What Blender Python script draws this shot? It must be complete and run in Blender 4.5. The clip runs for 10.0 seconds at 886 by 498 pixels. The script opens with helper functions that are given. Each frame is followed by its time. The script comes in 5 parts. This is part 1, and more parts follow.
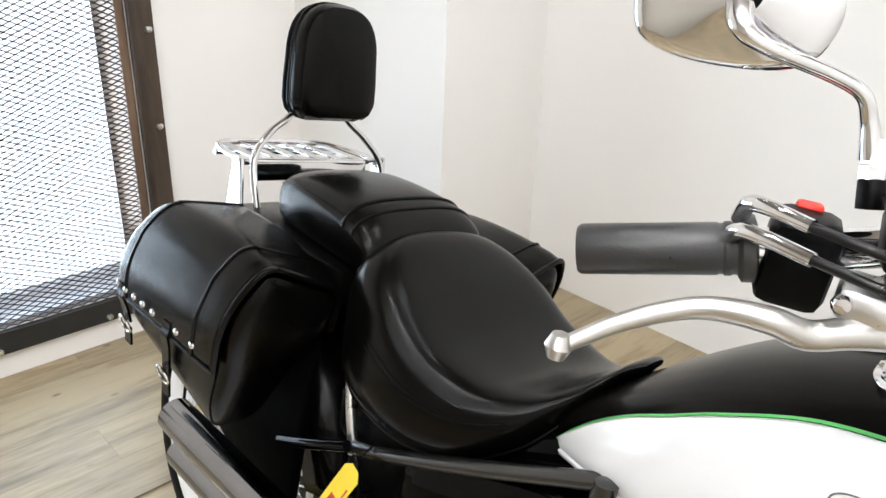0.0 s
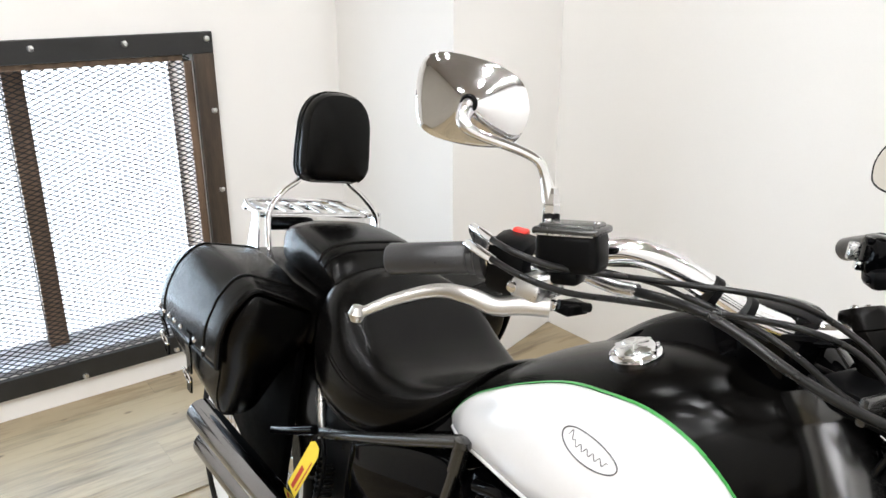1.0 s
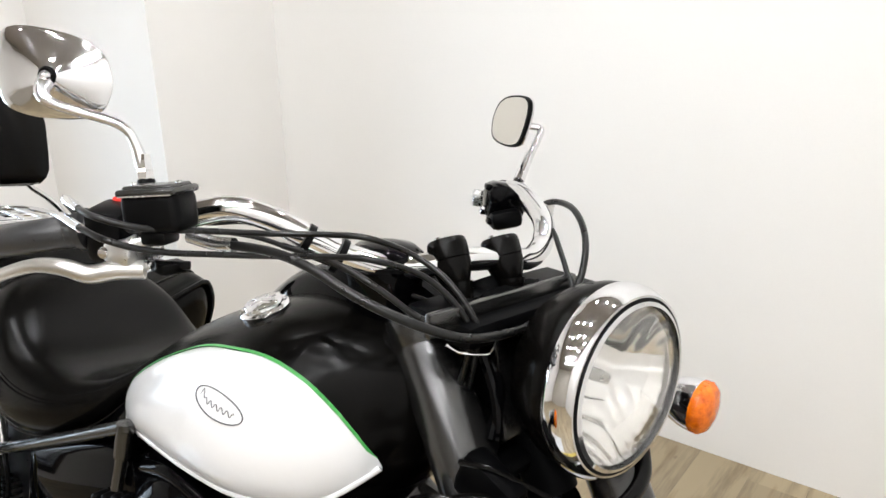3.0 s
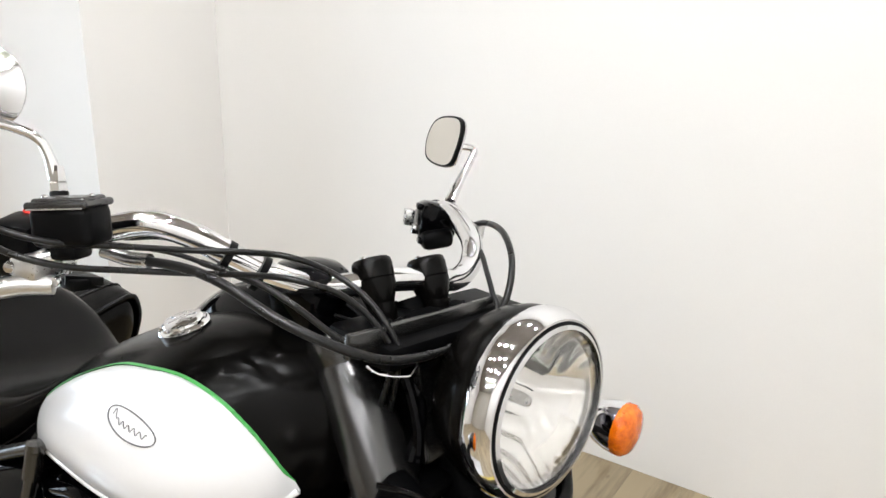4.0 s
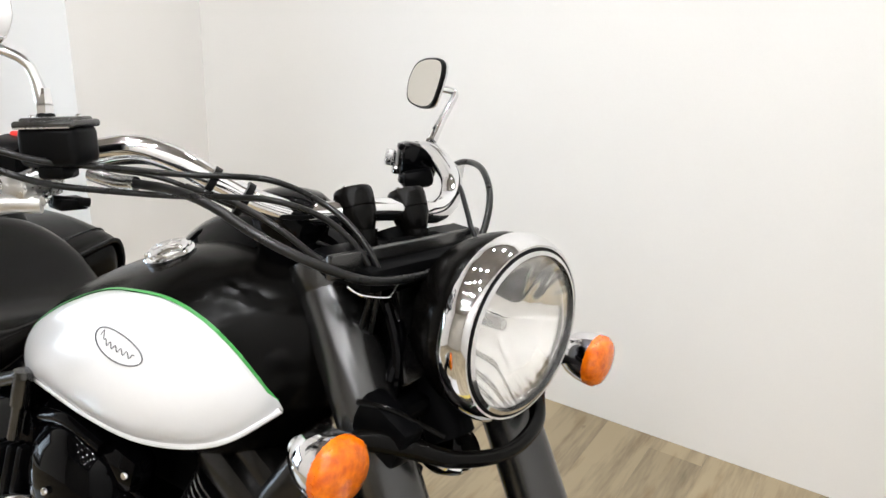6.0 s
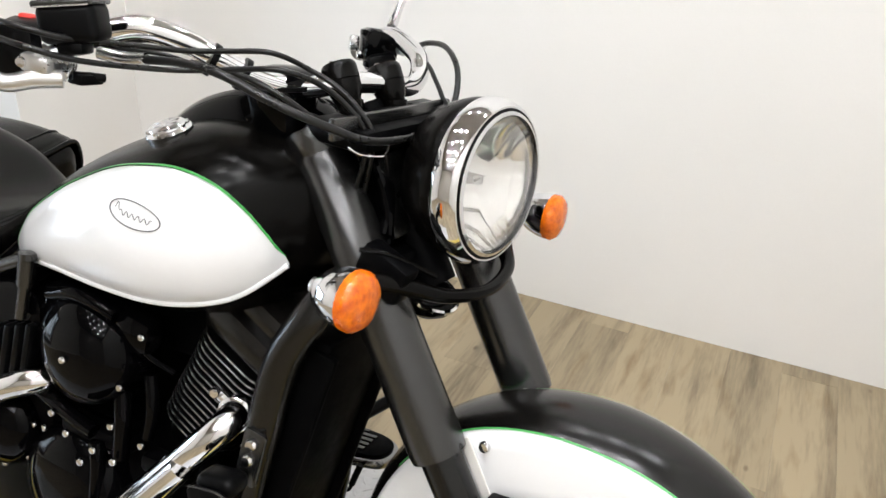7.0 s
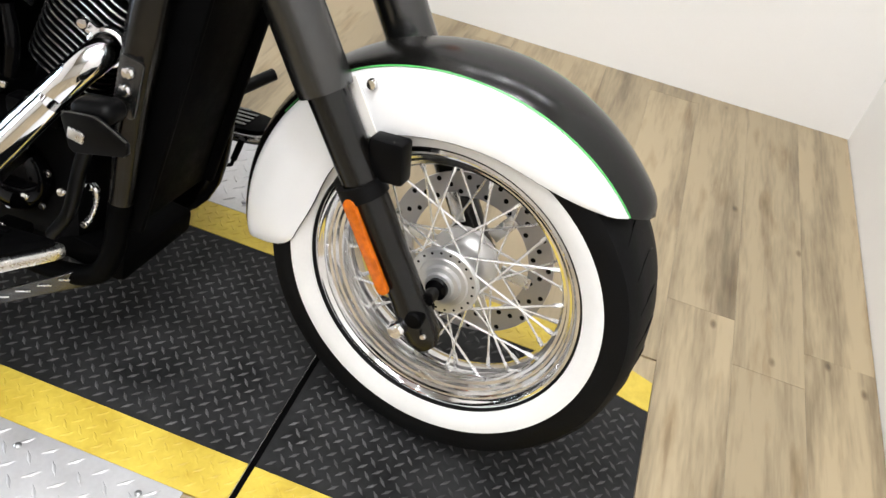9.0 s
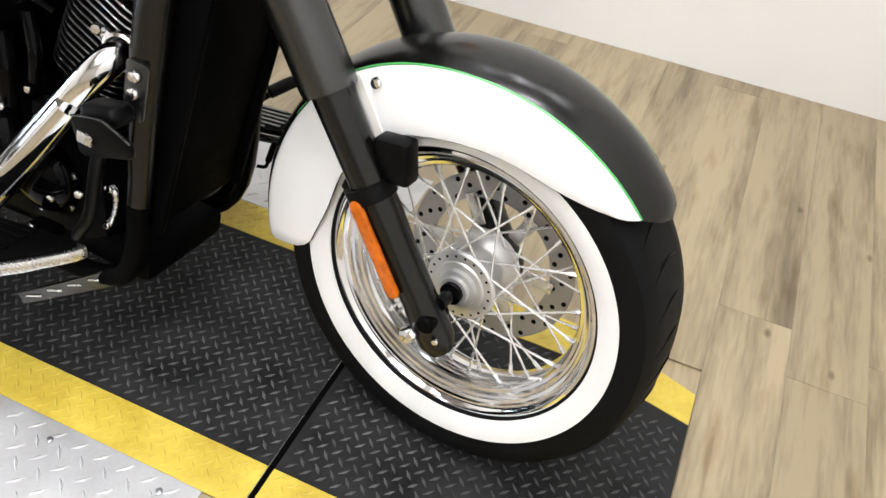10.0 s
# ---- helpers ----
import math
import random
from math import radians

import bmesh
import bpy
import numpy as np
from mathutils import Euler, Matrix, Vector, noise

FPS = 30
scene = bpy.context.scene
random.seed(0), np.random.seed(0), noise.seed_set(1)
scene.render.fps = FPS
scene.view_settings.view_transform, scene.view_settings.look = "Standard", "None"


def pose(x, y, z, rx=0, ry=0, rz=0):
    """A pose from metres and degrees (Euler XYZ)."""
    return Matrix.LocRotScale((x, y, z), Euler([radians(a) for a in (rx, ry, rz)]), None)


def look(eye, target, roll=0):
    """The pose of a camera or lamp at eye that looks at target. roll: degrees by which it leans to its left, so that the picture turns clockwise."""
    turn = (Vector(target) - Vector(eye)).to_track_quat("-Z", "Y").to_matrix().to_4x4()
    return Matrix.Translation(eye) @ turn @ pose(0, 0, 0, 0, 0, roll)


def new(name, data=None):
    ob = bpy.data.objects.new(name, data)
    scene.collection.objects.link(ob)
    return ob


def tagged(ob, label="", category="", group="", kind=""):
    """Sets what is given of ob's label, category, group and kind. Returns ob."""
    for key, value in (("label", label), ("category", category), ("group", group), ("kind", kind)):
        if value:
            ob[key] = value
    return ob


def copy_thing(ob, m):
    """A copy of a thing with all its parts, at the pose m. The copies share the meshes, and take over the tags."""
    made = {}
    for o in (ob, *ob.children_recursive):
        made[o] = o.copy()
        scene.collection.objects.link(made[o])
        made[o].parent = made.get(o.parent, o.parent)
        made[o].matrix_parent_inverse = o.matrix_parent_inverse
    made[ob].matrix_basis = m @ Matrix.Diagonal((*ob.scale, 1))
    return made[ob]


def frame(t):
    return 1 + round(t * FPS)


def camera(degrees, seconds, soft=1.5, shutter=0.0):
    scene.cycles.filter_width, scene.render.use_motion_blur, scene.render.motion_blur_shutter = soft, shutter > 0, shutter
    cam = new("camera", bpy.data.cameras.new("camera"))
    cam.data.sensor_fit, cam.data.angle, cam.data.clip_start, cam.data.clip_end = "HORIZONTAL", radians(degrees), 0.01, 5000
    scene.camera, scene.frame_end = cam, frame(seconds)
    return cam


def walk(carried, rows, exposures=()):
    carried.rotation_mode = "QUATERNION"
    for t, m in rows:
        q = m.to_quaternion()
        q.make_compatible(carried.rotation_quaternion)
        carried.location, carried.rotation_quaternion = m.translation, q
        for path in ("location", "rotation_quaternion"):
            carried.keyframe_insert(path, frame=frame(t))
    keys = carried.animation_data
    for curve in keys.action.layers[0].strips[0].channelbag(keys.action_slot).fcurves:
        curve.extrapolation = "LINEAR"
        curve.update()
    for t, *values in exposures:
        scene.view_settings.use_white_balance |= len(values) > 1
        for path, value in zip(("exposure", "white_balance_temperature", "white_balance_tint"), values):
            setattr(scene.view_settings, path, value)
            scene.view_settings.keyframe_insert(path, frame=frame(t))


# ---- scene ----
cam = camera(59.32, 10.0)
PATH = [
    (0.0, (0.3191, -0.6292, 1.3080), (-0.3320, 0.0079, 0.8955), 2.13),
    (0.5, (0.4842, -0.6821, 1.3613), (-0.2273, -0.0766, 1.0046), -0.20),
    (1.0, (0.7262, -0.6539, 1.3916), (-0.0255, -0.0875, 1.0539), -0.02),
    (1.5, (0.8321, -0.6215, 1.3864), (0.1219, 0.0043, 1.0640), -1.39),
    (2.0, (0.8861, -0.5871, 1.3711), (0.2443, 0.1031, 1.0367), -0.88),
    (2.5, (0.9026, -0.5689, 1.3636), (0.3028, 0.1464, 1.0049), -0.97),
    (3.0, (0.9113, -0.5520, 1.3591), (0.3482, 0.2017, 1.0202), -0.68),
    (3.2, (0.9184, -0.5439, 1.3583), (0.3708, 0.2230, 1.0238), -0.04),
    (4.3, (0.9292, -0.5249, 1.3706), (0.4217, 0.2778, 1.0573), 1.89),
    (4.5, (0.9283, -0.5178, 1.3802), (0.4208, 0.2863, 1.0706), 1.80),
    (5.0, (0.9382, -0.5144, 1.3846), (0.4169, 0.2844, 1.0843), 1.30),
    (5.5, (0.9505, -0.5206, 1.3631), (0.4360, 0.2724, 1.0366), 0.59),
    (5.7, (0.9576, -0.5311, 1.3478), (0.4495, 0.2603, 1.0080), 1.62),
    (6.8, (0.9550, -0.7016, 1.3006), (0.5546, 0.1146, 0.8839), 2.94),
    (7.0, (0.9503, -0.7317, 1.3029), (0.6041, 0.0455, 0.8803), 2.76),
    (7.5, (0.9495, -0.7986, 1.2758), (0.6881, -0.0154, 0.8059), 6.54),
    (8.0, (0.9416, -0.8045, 1.2382), (0.7444, -0.0447, 0.7031), 9.96),
    (8.5, (0.9510, -0.8052, 1.2055), (0.7930, -0.0822, 0.6098), 11.90),
    (9.0, (0.9824, -0.8227, 1.1666), (0.8548, -0.1333, 0.5255), 12.09),
    (9.5, (1.0103, -0.8342, 1.1497), (0.8966, -0.1543, 0.4960), 13.13),
    (10.0, (1.0770, -0.7577, 1.1583), (0.8495, -0.1060, 0.5056), 6.43),
]
walk(cam, [(t, look(eye, target, roll)) for t, eye, target, roll in PATH], [(0.0, -0.03), (3.0, -0.03), (5.0, -0.08), (7.2, -0.09), (8.5, 0.12), (10.0, 0.14)])

# ---- world, lights ----
world = bpy.data.worlds.new("world")
scene.world = world
world.use_nodes = True
wn = world.node_tree.nodes
sky = wn.new("ShaderNodeTexSky")
sky.sky_type, sky.sun_disc = "NISHITA", False
sky.sun_elevation, sky.sun_rotation = radians(40), radians(120)
world.node_tree.links.new(sky.outputs[0], wn["Background"].inputs[0])
wn["Background"].inputs[1].default_value = 0.12


def area_lamp(name, m, sx, sy, watts, color=(1, 1, 1), disk=False):
    data = bpy.data.lights.new(name, "AREA")
    data.shape = "DISK" if disk else "RECTANGLE"
    data.size, data.energy, data.color = sx, watts, color
    if not disk:
        data.size_y = sy
    ob = new(name, data)
    ob.matrix_world = m
    return ob


# daylight standing in the opening of the window
area_lamp("window_daylight", pose(-2.02, -0.42, 0.72, 0, -90, 0), 0.8, 1.3, 30, (0.70, 0.85, 1.0))

# ---- helpers for building ----
WORLD = {}


def frame_matrix(o, heading, lean):
    h, l = radians(heading), radians(lean)
    ax = Vector((math.cos(h), math.sin(h), 0))
    side, up = Vector((-math.sin(h), math.cos(h), 0)), Vector((0, 0, 1))
    ay = math.cos(l) * side - math.sin(l) * up
    az = math.cos(l) * up + math.sin(l) * side
    m = Matrix((ax, ay, az)).transposed().to_4x4()
    m.translation = Vector(o)
    return m


IDENT = Matrix.Identity(4)
BODY = frame_matrix((0, -0.045, 0), 0, 11)          # the leaning machine
FRONT = frame_matrix((0.8356, 0.0618, 0.297), -7.5, 6.5)  # the turned fork and lamp
WHEEL = frame_matrix((0.8435, 0.0600, 0.3091), -9.0, 9.5) @ Matrix.Scale(0.985, 4)   # the front wheel
BARS = frame_matrix((0.425, 0.18, 1.055), -9.7, 10)  # the handlebar clamps


def thing(name, at=(0, 0, 0), label="", category="", group="", kind=""):
    ob = new(name)
    ob.empty_display_size = 0.05
    ob.location = at
    WORLD[ob] = Matrix.Translation(at)
    return tagged(ob, label, category, group, kind)


def mesh_of(name, bm, mat, smooth=True, angle=40):
    me = bpy.data.meshes.new(name)
    bmesh.ops.recalc_face_normals(bm, faces=bm.faces)
    for f in bm.faces:
        f.smooth = smooth
    if smooth:
        lim = radians(angle)
        for e in bm.edges:
            e.smooth = len(e.link_faces) != 2 or e.calc_face_angle(0) < lim
    bm.to_mesh(me)
    bm.free()
    me.materials.append(mat)
    return me


def put(name, me, parent=None, m=IDENT, label=""):
    ob = new(name, me)
    if parent is not None:
        ob.parent = parent
        ob.matrix_parent_inverse = WORLD[parent].inverted()
    ob.matrix_basis = m
    WORLD[ob] = m.copy()
    if label:
        ob["label"] = label
    return ob


def part(name, bm, mat, parent=None, label="", m=IDENT, smooth=True, angle=40):
    return put(name, mesh_of(name, bm, mat, smooth, angle), parent, m, label)


def join(*bms):
    out = bmesh.new()
    for b in bms:
        me = bpy.data.meshes.new("tmp")
        b.to_mesh(me)
        b.free()
        out.from_mesh(me)
        bpy.data.meshes.remove(me)
    return out


def moved(bm, m):
    bmesh.ops.transform(bm, matrix=m, verts=bm.verts)
    return bm


def loft(rings, cap=True, closed=True):
    bm = bmesh.new()
    vs = [[bm.verts.new(p) for p in r] for r in rings]
    n = len(vs[0])
    for a, b in zip(vs, vs[1:]):
        for i in range(n if closed else n - 1):
            j = (i + 1) % n
            bm.faces.new((a[i], a[j], b[j], b[i]))
    if cap and closed:
        bm.faces.new(vs[0][::-1])
        bm.faces.new(vs[-1])
    return bm


def smooth_path(pts, steps=6):
    p = [Vector(q) for q in pts]
    p = [2 * p[0] - p[1]] + p + [2 * p[-1] - p[-2]]
    out = []
    for i in range(1, len(p) - 2):
        a, b, c, d = p[i - 1:i + 3]
        for k in range(steps):
            t = k / steps
            out.append(0.5 * ((2 * b) + (c - a) * t + (2 * a - 5 * b + 4 * c - d) * t * t + (3 * b - a - 3 * c + d) * t ** 3))
    out.append(p[-2])
    return out


def tube(pts, r, seg=12, steps=6, flat=1.0):
    """A round bar along a smooth path; r is one radius or one a control point."""
    path = smooth_path(pts, steps) if steps > 1 else [Vector(q) for q in pts]
    n = len(path)
    rs = [r] * n if not isinstance(r, (list, tuple)) else [float(np.interp(i, [k * steps for k in range(len(r))], r)) for i in range(n)]
    rings, up = [], None
    for i, p in enumerate(path):
        d = (path[min(i + 1, n - 1)] - path[max(i - 1, 0)]).normalized()
        if up is None:
            up = Vector((0, 0, 1)) if abs(d.z) < 0.9 else Vector((0, 1, 0))
        x = d.cross(up).normalized()
        up = x.cross(d).normalized()
        rings.append([p + rs[i] * (math.cos(a) * x * flat + math.sin(a) * up) for a in [2 * math.pi * k / seg for k in range(seg)]])
    return loft(rings)


def lathe(profile, m=IDENT, seg=32, cap=True):
    """Turned about the local z axis: profile of (radius, height)."""
    rings = [[m @ Vector((r * math.cos(2 * math.pi * k / seg), r * math.sin(2 * math.pi * k / seg), h)) for k in range(seg)] for r, h in profile]
    return loft(rings, cap)


def ring_lathe(profile, m=IDENT, seg=64):
    """A closed profile turned about the local z axis: tyres, rings."""
    rings = [[m @ Vector((r * math.cos(a), r * math.sin(a), h)) for r, h in profile] for a in [2 * math.pi * k / seg for k in range(seg)]]
    return loft(rings + [rings[0]], cap=False)


def box(sx, sy, sz, m=IDENT, bevel=0.0, seg=2):
    bm = bmesh.new()
    bmesh.ops.create_cube(bm, size=1)
    bmesh.ops.scale(bm, vec=(sx, sy, sz), verts=bm.verts)
    if bevel:
        bmesh.ops.bevel(bm, geom=bm.edges[:], offset=bevel, segments=seg, profile=0.5, affect="EDGES")
    return moved(bm, m)


def slab(x0, x1, y0, y1, z0, z1, bevel=0.0):
    return box(x1 - x0, y1 - y0, z1 - z0, pose((x0 + x1) / 2, (y0 + y1) / 2, (z0 + z1) / 2), bevel)


def plate(outline, depth, m=IDENT, bevel=0.0):
    """A flat outline in local xy, given a depth along z."""
    bm = bmesh.new()
    f = bm.faces.new([bm.verts.new((x, y, 0)) for x, y in outline])
    g = bmesh.ops.extrude_face_region(bm, geom=[f])
    bmesh.ops.translate(bm, vec=(0, 0, depth), verts=[v for v in g["geom"] if isinstance(v, bmesh.types.BMVert)])
    if bevel:
        bmesh.ops.bevel(bm, geom=[e for e in bm.edges if e.calc_face_angle(0) > 0.5], offset=bevel, segments=2, profile=0.5, affect="EDGES")
    return moved(bm, m)


def frame_on(o, x, y):
    """A matrix with its origin at o, its z along x cross y."""
    x, y = Vector(x).normalized(), Vector(y)
    z = x.cross(y).normalized()
    y = z.cross(x)
    m = Matrix((x, y, z)).transposed().to_4x4()
    m.translation = Vector(o)
    return m


def along(a, b):
    """A matrix at a whose z axis points to b."""
    m = (Vector(b) - Vector(a)).to_track_quat("Z", "Y").to_matrix().to_4x4()
    m.translation = Vector(a)
    return m


def rounded(w, h, r, n=6):
    pts = []
    for cx, cy, a0 in ((w / 2 - r, h / 2 - r, 0), (-w / 2 + r, h / 2 - r, 90), (-w / 2 + r, -h / 2 + r, 180), (w / 2 - r, -h / 2 + r, 270)):
        for k in range(n + 1):
            a = radians(a0 + 90 * k / n)
            pts.append((cx + r * math.cos(a), cy + r * math.sin(a)))
    return pts


def lin(x, xs, ys):
    return float(np.interp(x, xs, ys))


def flow(x, xs, ys):
    """A smooth curve through given values."""
    i = max(0, min(len(xs) - 2, int(np.searchsorted(xs, x)) - 1))
    t = max(0.0, min(1.0, (x - xs[i]) / (xs[i + 1] - xs[i])))
    m = [(ys[min(k + 1, len(ys) - 1)] - ys[max(k - 1, 0)]) / (xs[min(k + 1, len(xs) - 1)] - xs[max(k - 1, 0)]) for k in (i, i + 1)]
    h = xs[i + 1] - xs[i]
    return (2 * t ** 3 - 3 * t * t + 1) * ys[i] + (t ** 3 - 2 * t * t + t) * h * m[0] + (3 * t * t - 2 * t ** 3) * ys[i + 1] + (t ** 3 - t * t) * h * m[1]


# ---- materials ----
def surface(name, color, rough=0.5, metal=0.0, vary=0.12, scale=6.0, fine=120.0, bump=0.0, rough_vary=0.08, coat=0.0, stretch=(1, 1, 1), second=None, spec=0.5, dent=0.0):
    """Principled surface with two scales of noise in its colour and gloss, and a fine relief."""
    mat = bpy.data.materials.new(name)
    mat.use_nodes = True
    nt = mat.node_tree
    b = nt.nodes["Principled BSDF"]
    co = nt.nodes.new("ShaderNodeTexCoord")
    mp = nt.nodes.new("ShaderNodeMapping")
    mp.inputs["Scale"].default_value = stretch
    nt.links.new(co.outputs["Object"], mp.inputs[0])
    big, small = nt.nodes.new("ShaderNodeTexNoise"), nt.nodes.new("ShaderNodeTexNoise")
    for n, s in ((big, scale), (small, fine)):
        n.inputs["Scale"].default_value = s
        n.inputs["Detail"].default_value = 4
        nt.links.new(mp.outputs[0], n.inputs["Vector"])
    mixn = nt.nodes.new("ShaderNodeMath")
    mixn.operation = "MULTIPLY_ADD"
    nt.links.new(small.outputs[0], mixn.inputs[0])
    mixn.inputs[1].default_value = 0.4
    nt.links.new(big.outputs[0], mixn.inputs[2])
    ramp = nt.nodes.new("ShaderNodeValToRGB")
    lo = second or tuple(c * (1 - vary) for c in color)
    hi = color if second else tuple(min(1, c * (1 + vary)) for c in color)
    ramp.color_ramp.elements[0].position, ramp.color_ramp.elements[1].position = 0.45, 0.95
    ramp.color_ramp.elements[0].color, ramp.color_ramp.elements[1].color = (*lo, 1), (*hi, 1)
    nt.links.new(mixn.outputs[0], ramp.inputs[0])
    nt.links.new(ramp.outputs[0], b.inputs["Base Color"])
    rr = nt.nodes.new("ShaderNodeMapRange")
    rr.inputs["From Min"].default_value, rr.inputs["From Max"].default_value = 0.4, 1.0
    rr.inputs["To Min"].default_value, rr.inputs["To Max"].default_value = max(0.02, rough - rough_vary), min(1, rough + rough_vary)
    nt.links.new(mixn.outputs[0], rr.inputs[0])
    nt.links.new(rr.outputs[0], b.inputs["Roughness"])
    b.inputs["Metallic"].default_value = metal
    b.inputs["Coat Weight"].default_value = coat
    b.inputs["Coat Roughness"].default_value = 0.05
    b.inputs["Specular IOR Level"].default_value = spec
    if bump:
        bp = nt.nodes.new("ShaderNodeBump")
        bp.inputs["Strength"].default_value = bump
        bp.inputs["Distance"].default_value = 0.002
        nt.links.new(small.outputs[0], bp.inputs["Height"])
        nt.links.new(bp.outputs[0], b.inputs["Normal"])
        if dent:   # broad soft unevenness under the grain
            bd = nt.nodes.new("ShaderNodeBump")
            bd.inputs["Strength"].default_value = dent
            bd.inputs["Distance"].default_value = 0.012
            nt.links.new(big.outputs[0], bd.inputs["Height"])
            nt.links.new(bd.outputs[0], bp.inputs["Normal"])
    return mat


def glassy(name, color, rough=0.02, ior=1.45):
    mat = bpy.data.materials.new(name)
    mat.use_nodes = True
    b = mat.node_tree.nodes["Principled BSDF"]
    b.inputs["Base Color"].default_value = (*color, 1)
    b.inputs["Transmission Weight"].default_value = 1.0
    b.inputs["Roughness"].default_value = rough
    b.inputs["IOR"].default_value = ior
    return mat


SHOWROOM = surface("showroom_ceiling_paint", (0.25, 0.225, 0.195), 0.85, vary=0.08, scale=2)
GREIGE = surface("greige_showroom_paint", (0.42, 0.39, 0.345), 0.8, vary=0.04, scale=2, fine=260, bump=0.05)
WALL = surface("cream_wall_paint", (0.82, 0.807, 0.785), 0.75, vary=0.02, scale=1.5, fine=260, bump=0.06)
TRIM = surface("trim_paint", (0.74, 0.72, 0.68), 0.55, vary=0.03)
LEATHER = surface("black_leather", (0.0014, 0.0013, 0.0012), 0.21, vary=0.25, scale=9, fine=520, bump=0.10, rough_vary=0.05, spec=0.15, dent=0.04)
SATIN = surface("satin_black_paint", (0.0018, 0.0016, 0.0014), 0.22, vary=0.06, scale=2, fine=60, rough_vary=0.012, spec=0.10)
MATTE = surface("matte_black_powder_coat", (0.0065, 0.0064, 0.0062), 0.25, vary=0.06, scale=3, fine=300, rough_vary=0.02, spec=0.9)
FENDER = surface("satin_black_fender_paint", (0.0032, 0.0029, 0.0026), 0.24, vary=0.06, scale=2, fine=60, rough_vary=0.012, spec=0.40)
HUBALLOY = surface("bead_blasted_alloy", (0.58, 0.58, 0.58), 0.34, 0.75, vary=0.06, scale=14, fine=300, bump=0.02)
SPOKESTEEL = surface("bright_spoke_steel", (0.86, 0.86, 0.86), 0.24, 0.8, vary=0.0, scale=2, fine=4, rough_vary=0.0)
GLOSS = surface("gloss_black_paint", (0.0012, 0.0012, 0.0014), 0.035, vary=0.1, rough_vary=0.015, spec=0.09)
FIN = surface("finned_black_metal", (0.26, 0.26, 0.26), 0.22, 0.95, vary=0.2, scale=20)
DARK = surface("black_frame_paint", (0.0016, 0.0016, 0.0018), 0.38, vary=0.2, scale=12, rough_vary=0.06, spec=0.04)
PLASTIC = surface("black_plastic", (0.0018, 0.0018, 0.0020), 0.34, vary=0.15, scale=20, fine=500, bump=0.06, spec=0.09)
CABLE = surface("cable_sheath", (0.0045, 0.0045, 0.0045), 0.30, vary=0.1, scale=20, spec=0.32)
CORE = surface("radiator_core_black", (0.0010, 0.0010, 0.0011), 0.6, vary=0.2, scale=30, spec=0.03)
WHITE = surface("white_pearl_paint", (0.80, 0.807, 0.82), 0.22, vary=0.015, rough_vary=0.03, coat=0.5)
GREEN = surface("green_pinstripe", (0.07, 0.36, 0.09), 0.3)
CHROME = surface("chrome", (0.74, 0.74, 0.75), 0.07, 1.0, vary=0.04, scale=14, rough_vary=0.03)
DARKCHROME = surface("smoked_chrome", (0.24, 0.24, 0.245), 0.09, 1.0, vary=0.08, scale=10, rough_vary=0.03)
BRUSHED = surface("polished_aluminium", (0.66, 0.66, 0.66), 0.27, 1.0, vary=0.05, scale=12, fine=300, rough_vary=0.04)
STEEL = surface("stainless_disc", (0.36, 0.36, 0.37), 0.34, 1.0, vary=0.05, scale=12, fine=200, rough_vary=0.04)
RUBBER = surface("tyre_rubber", (0.0035, 0.0035, 0.0038), 0.55, vary=0.25, scale=15, fine=260, bump=0.15, spec=0.09)
WHITEWALL = surface("whitewall_rubber", (0.74, 0.74, 0.74), 0.55, vary=0.04, scale=12, fine=200, bump=0.05)
GRIP = surface("grip_rubber", (0.024, 0.024, 0.025), 0.34, vary=0.2, scale=30, fine=400, bump=0.15)
AMBER = surface("amber_lens", (0.84, 0.19, 0.002), 0.09, vary=0.38, scale=75, fine=150, bump=0.55, second=(0.52, 0.08, 0.001), spec=0.6)
REFLECTOR = surface("amber_reflector", (0.46, 0.10, 0.002), 0.16, vary=0.3, scale=60, spec=0.5)
RIMCHROME = surface("chromed_rim", (0.80, 0.80, 0.81), 0.09, 1.0, vary=0.05, scale=14, rough_vary=0.03)
CAST = surface("cast_alloy", (0.56, 0.55, 0.53), 0.33, 1.0, vary=0.06, scale=20, fine=300, bump=0.02)
RED = surface("red_switch", (0.65, 0.03, 0.02), 0.4)
GLASS = glassy("clear_glass", (1, 1, 1))
LAMPBOWL = surface("lamp_reflector", (0.78, 0.77, 0.75), 0.11, 1.0, vary=0.05, scale=20, rough_vary=0.05)
MIRROR = surface("mirror_glass", (0.74, 0.72, 0.67), 0.02, 1.0, vary=0.01, rough_vary=0.005)
YELLOW = surface("yellow_line_paint", (0.66, 0.51, 0.07), 0.45, vary=0.2, scale=12, fine=90, second=(0.44, 0.31, 0.03), bump=0.1)
MAT = surface("black_tread_rubber", (0.029, 0.029, 0.0295), 0.52, scale=9, fine=70, second=(0.007, 0.007, 0.0073), bump=0.12, rough_vary=0.14, spec=0.10)
WORNGLINT = surface("worn_tread_rubber", (0.095, 0.095, 0.096), 0.34, scale=8, fine=40, second=(0.020, 0.020, 0.020), rough_vary=0.12, spec=0.32)
WORNGLINT_NT = WORNGLINT.node_tree   # each bar worn to its own shine
island = WORNGLINT_NT.nodes.new("ShaderNodeNewGeometry")
shine = WORNGLINT_NT.nodes.new("ShaderNodeMapRange")
shine.inputs["To Min"].default_value, shine.inputs["To Max"].default_value = 0.26, 0.62
WORNGLINT_NT.links.new(island.outputs["Random Per Island"], shine.inputs[0])
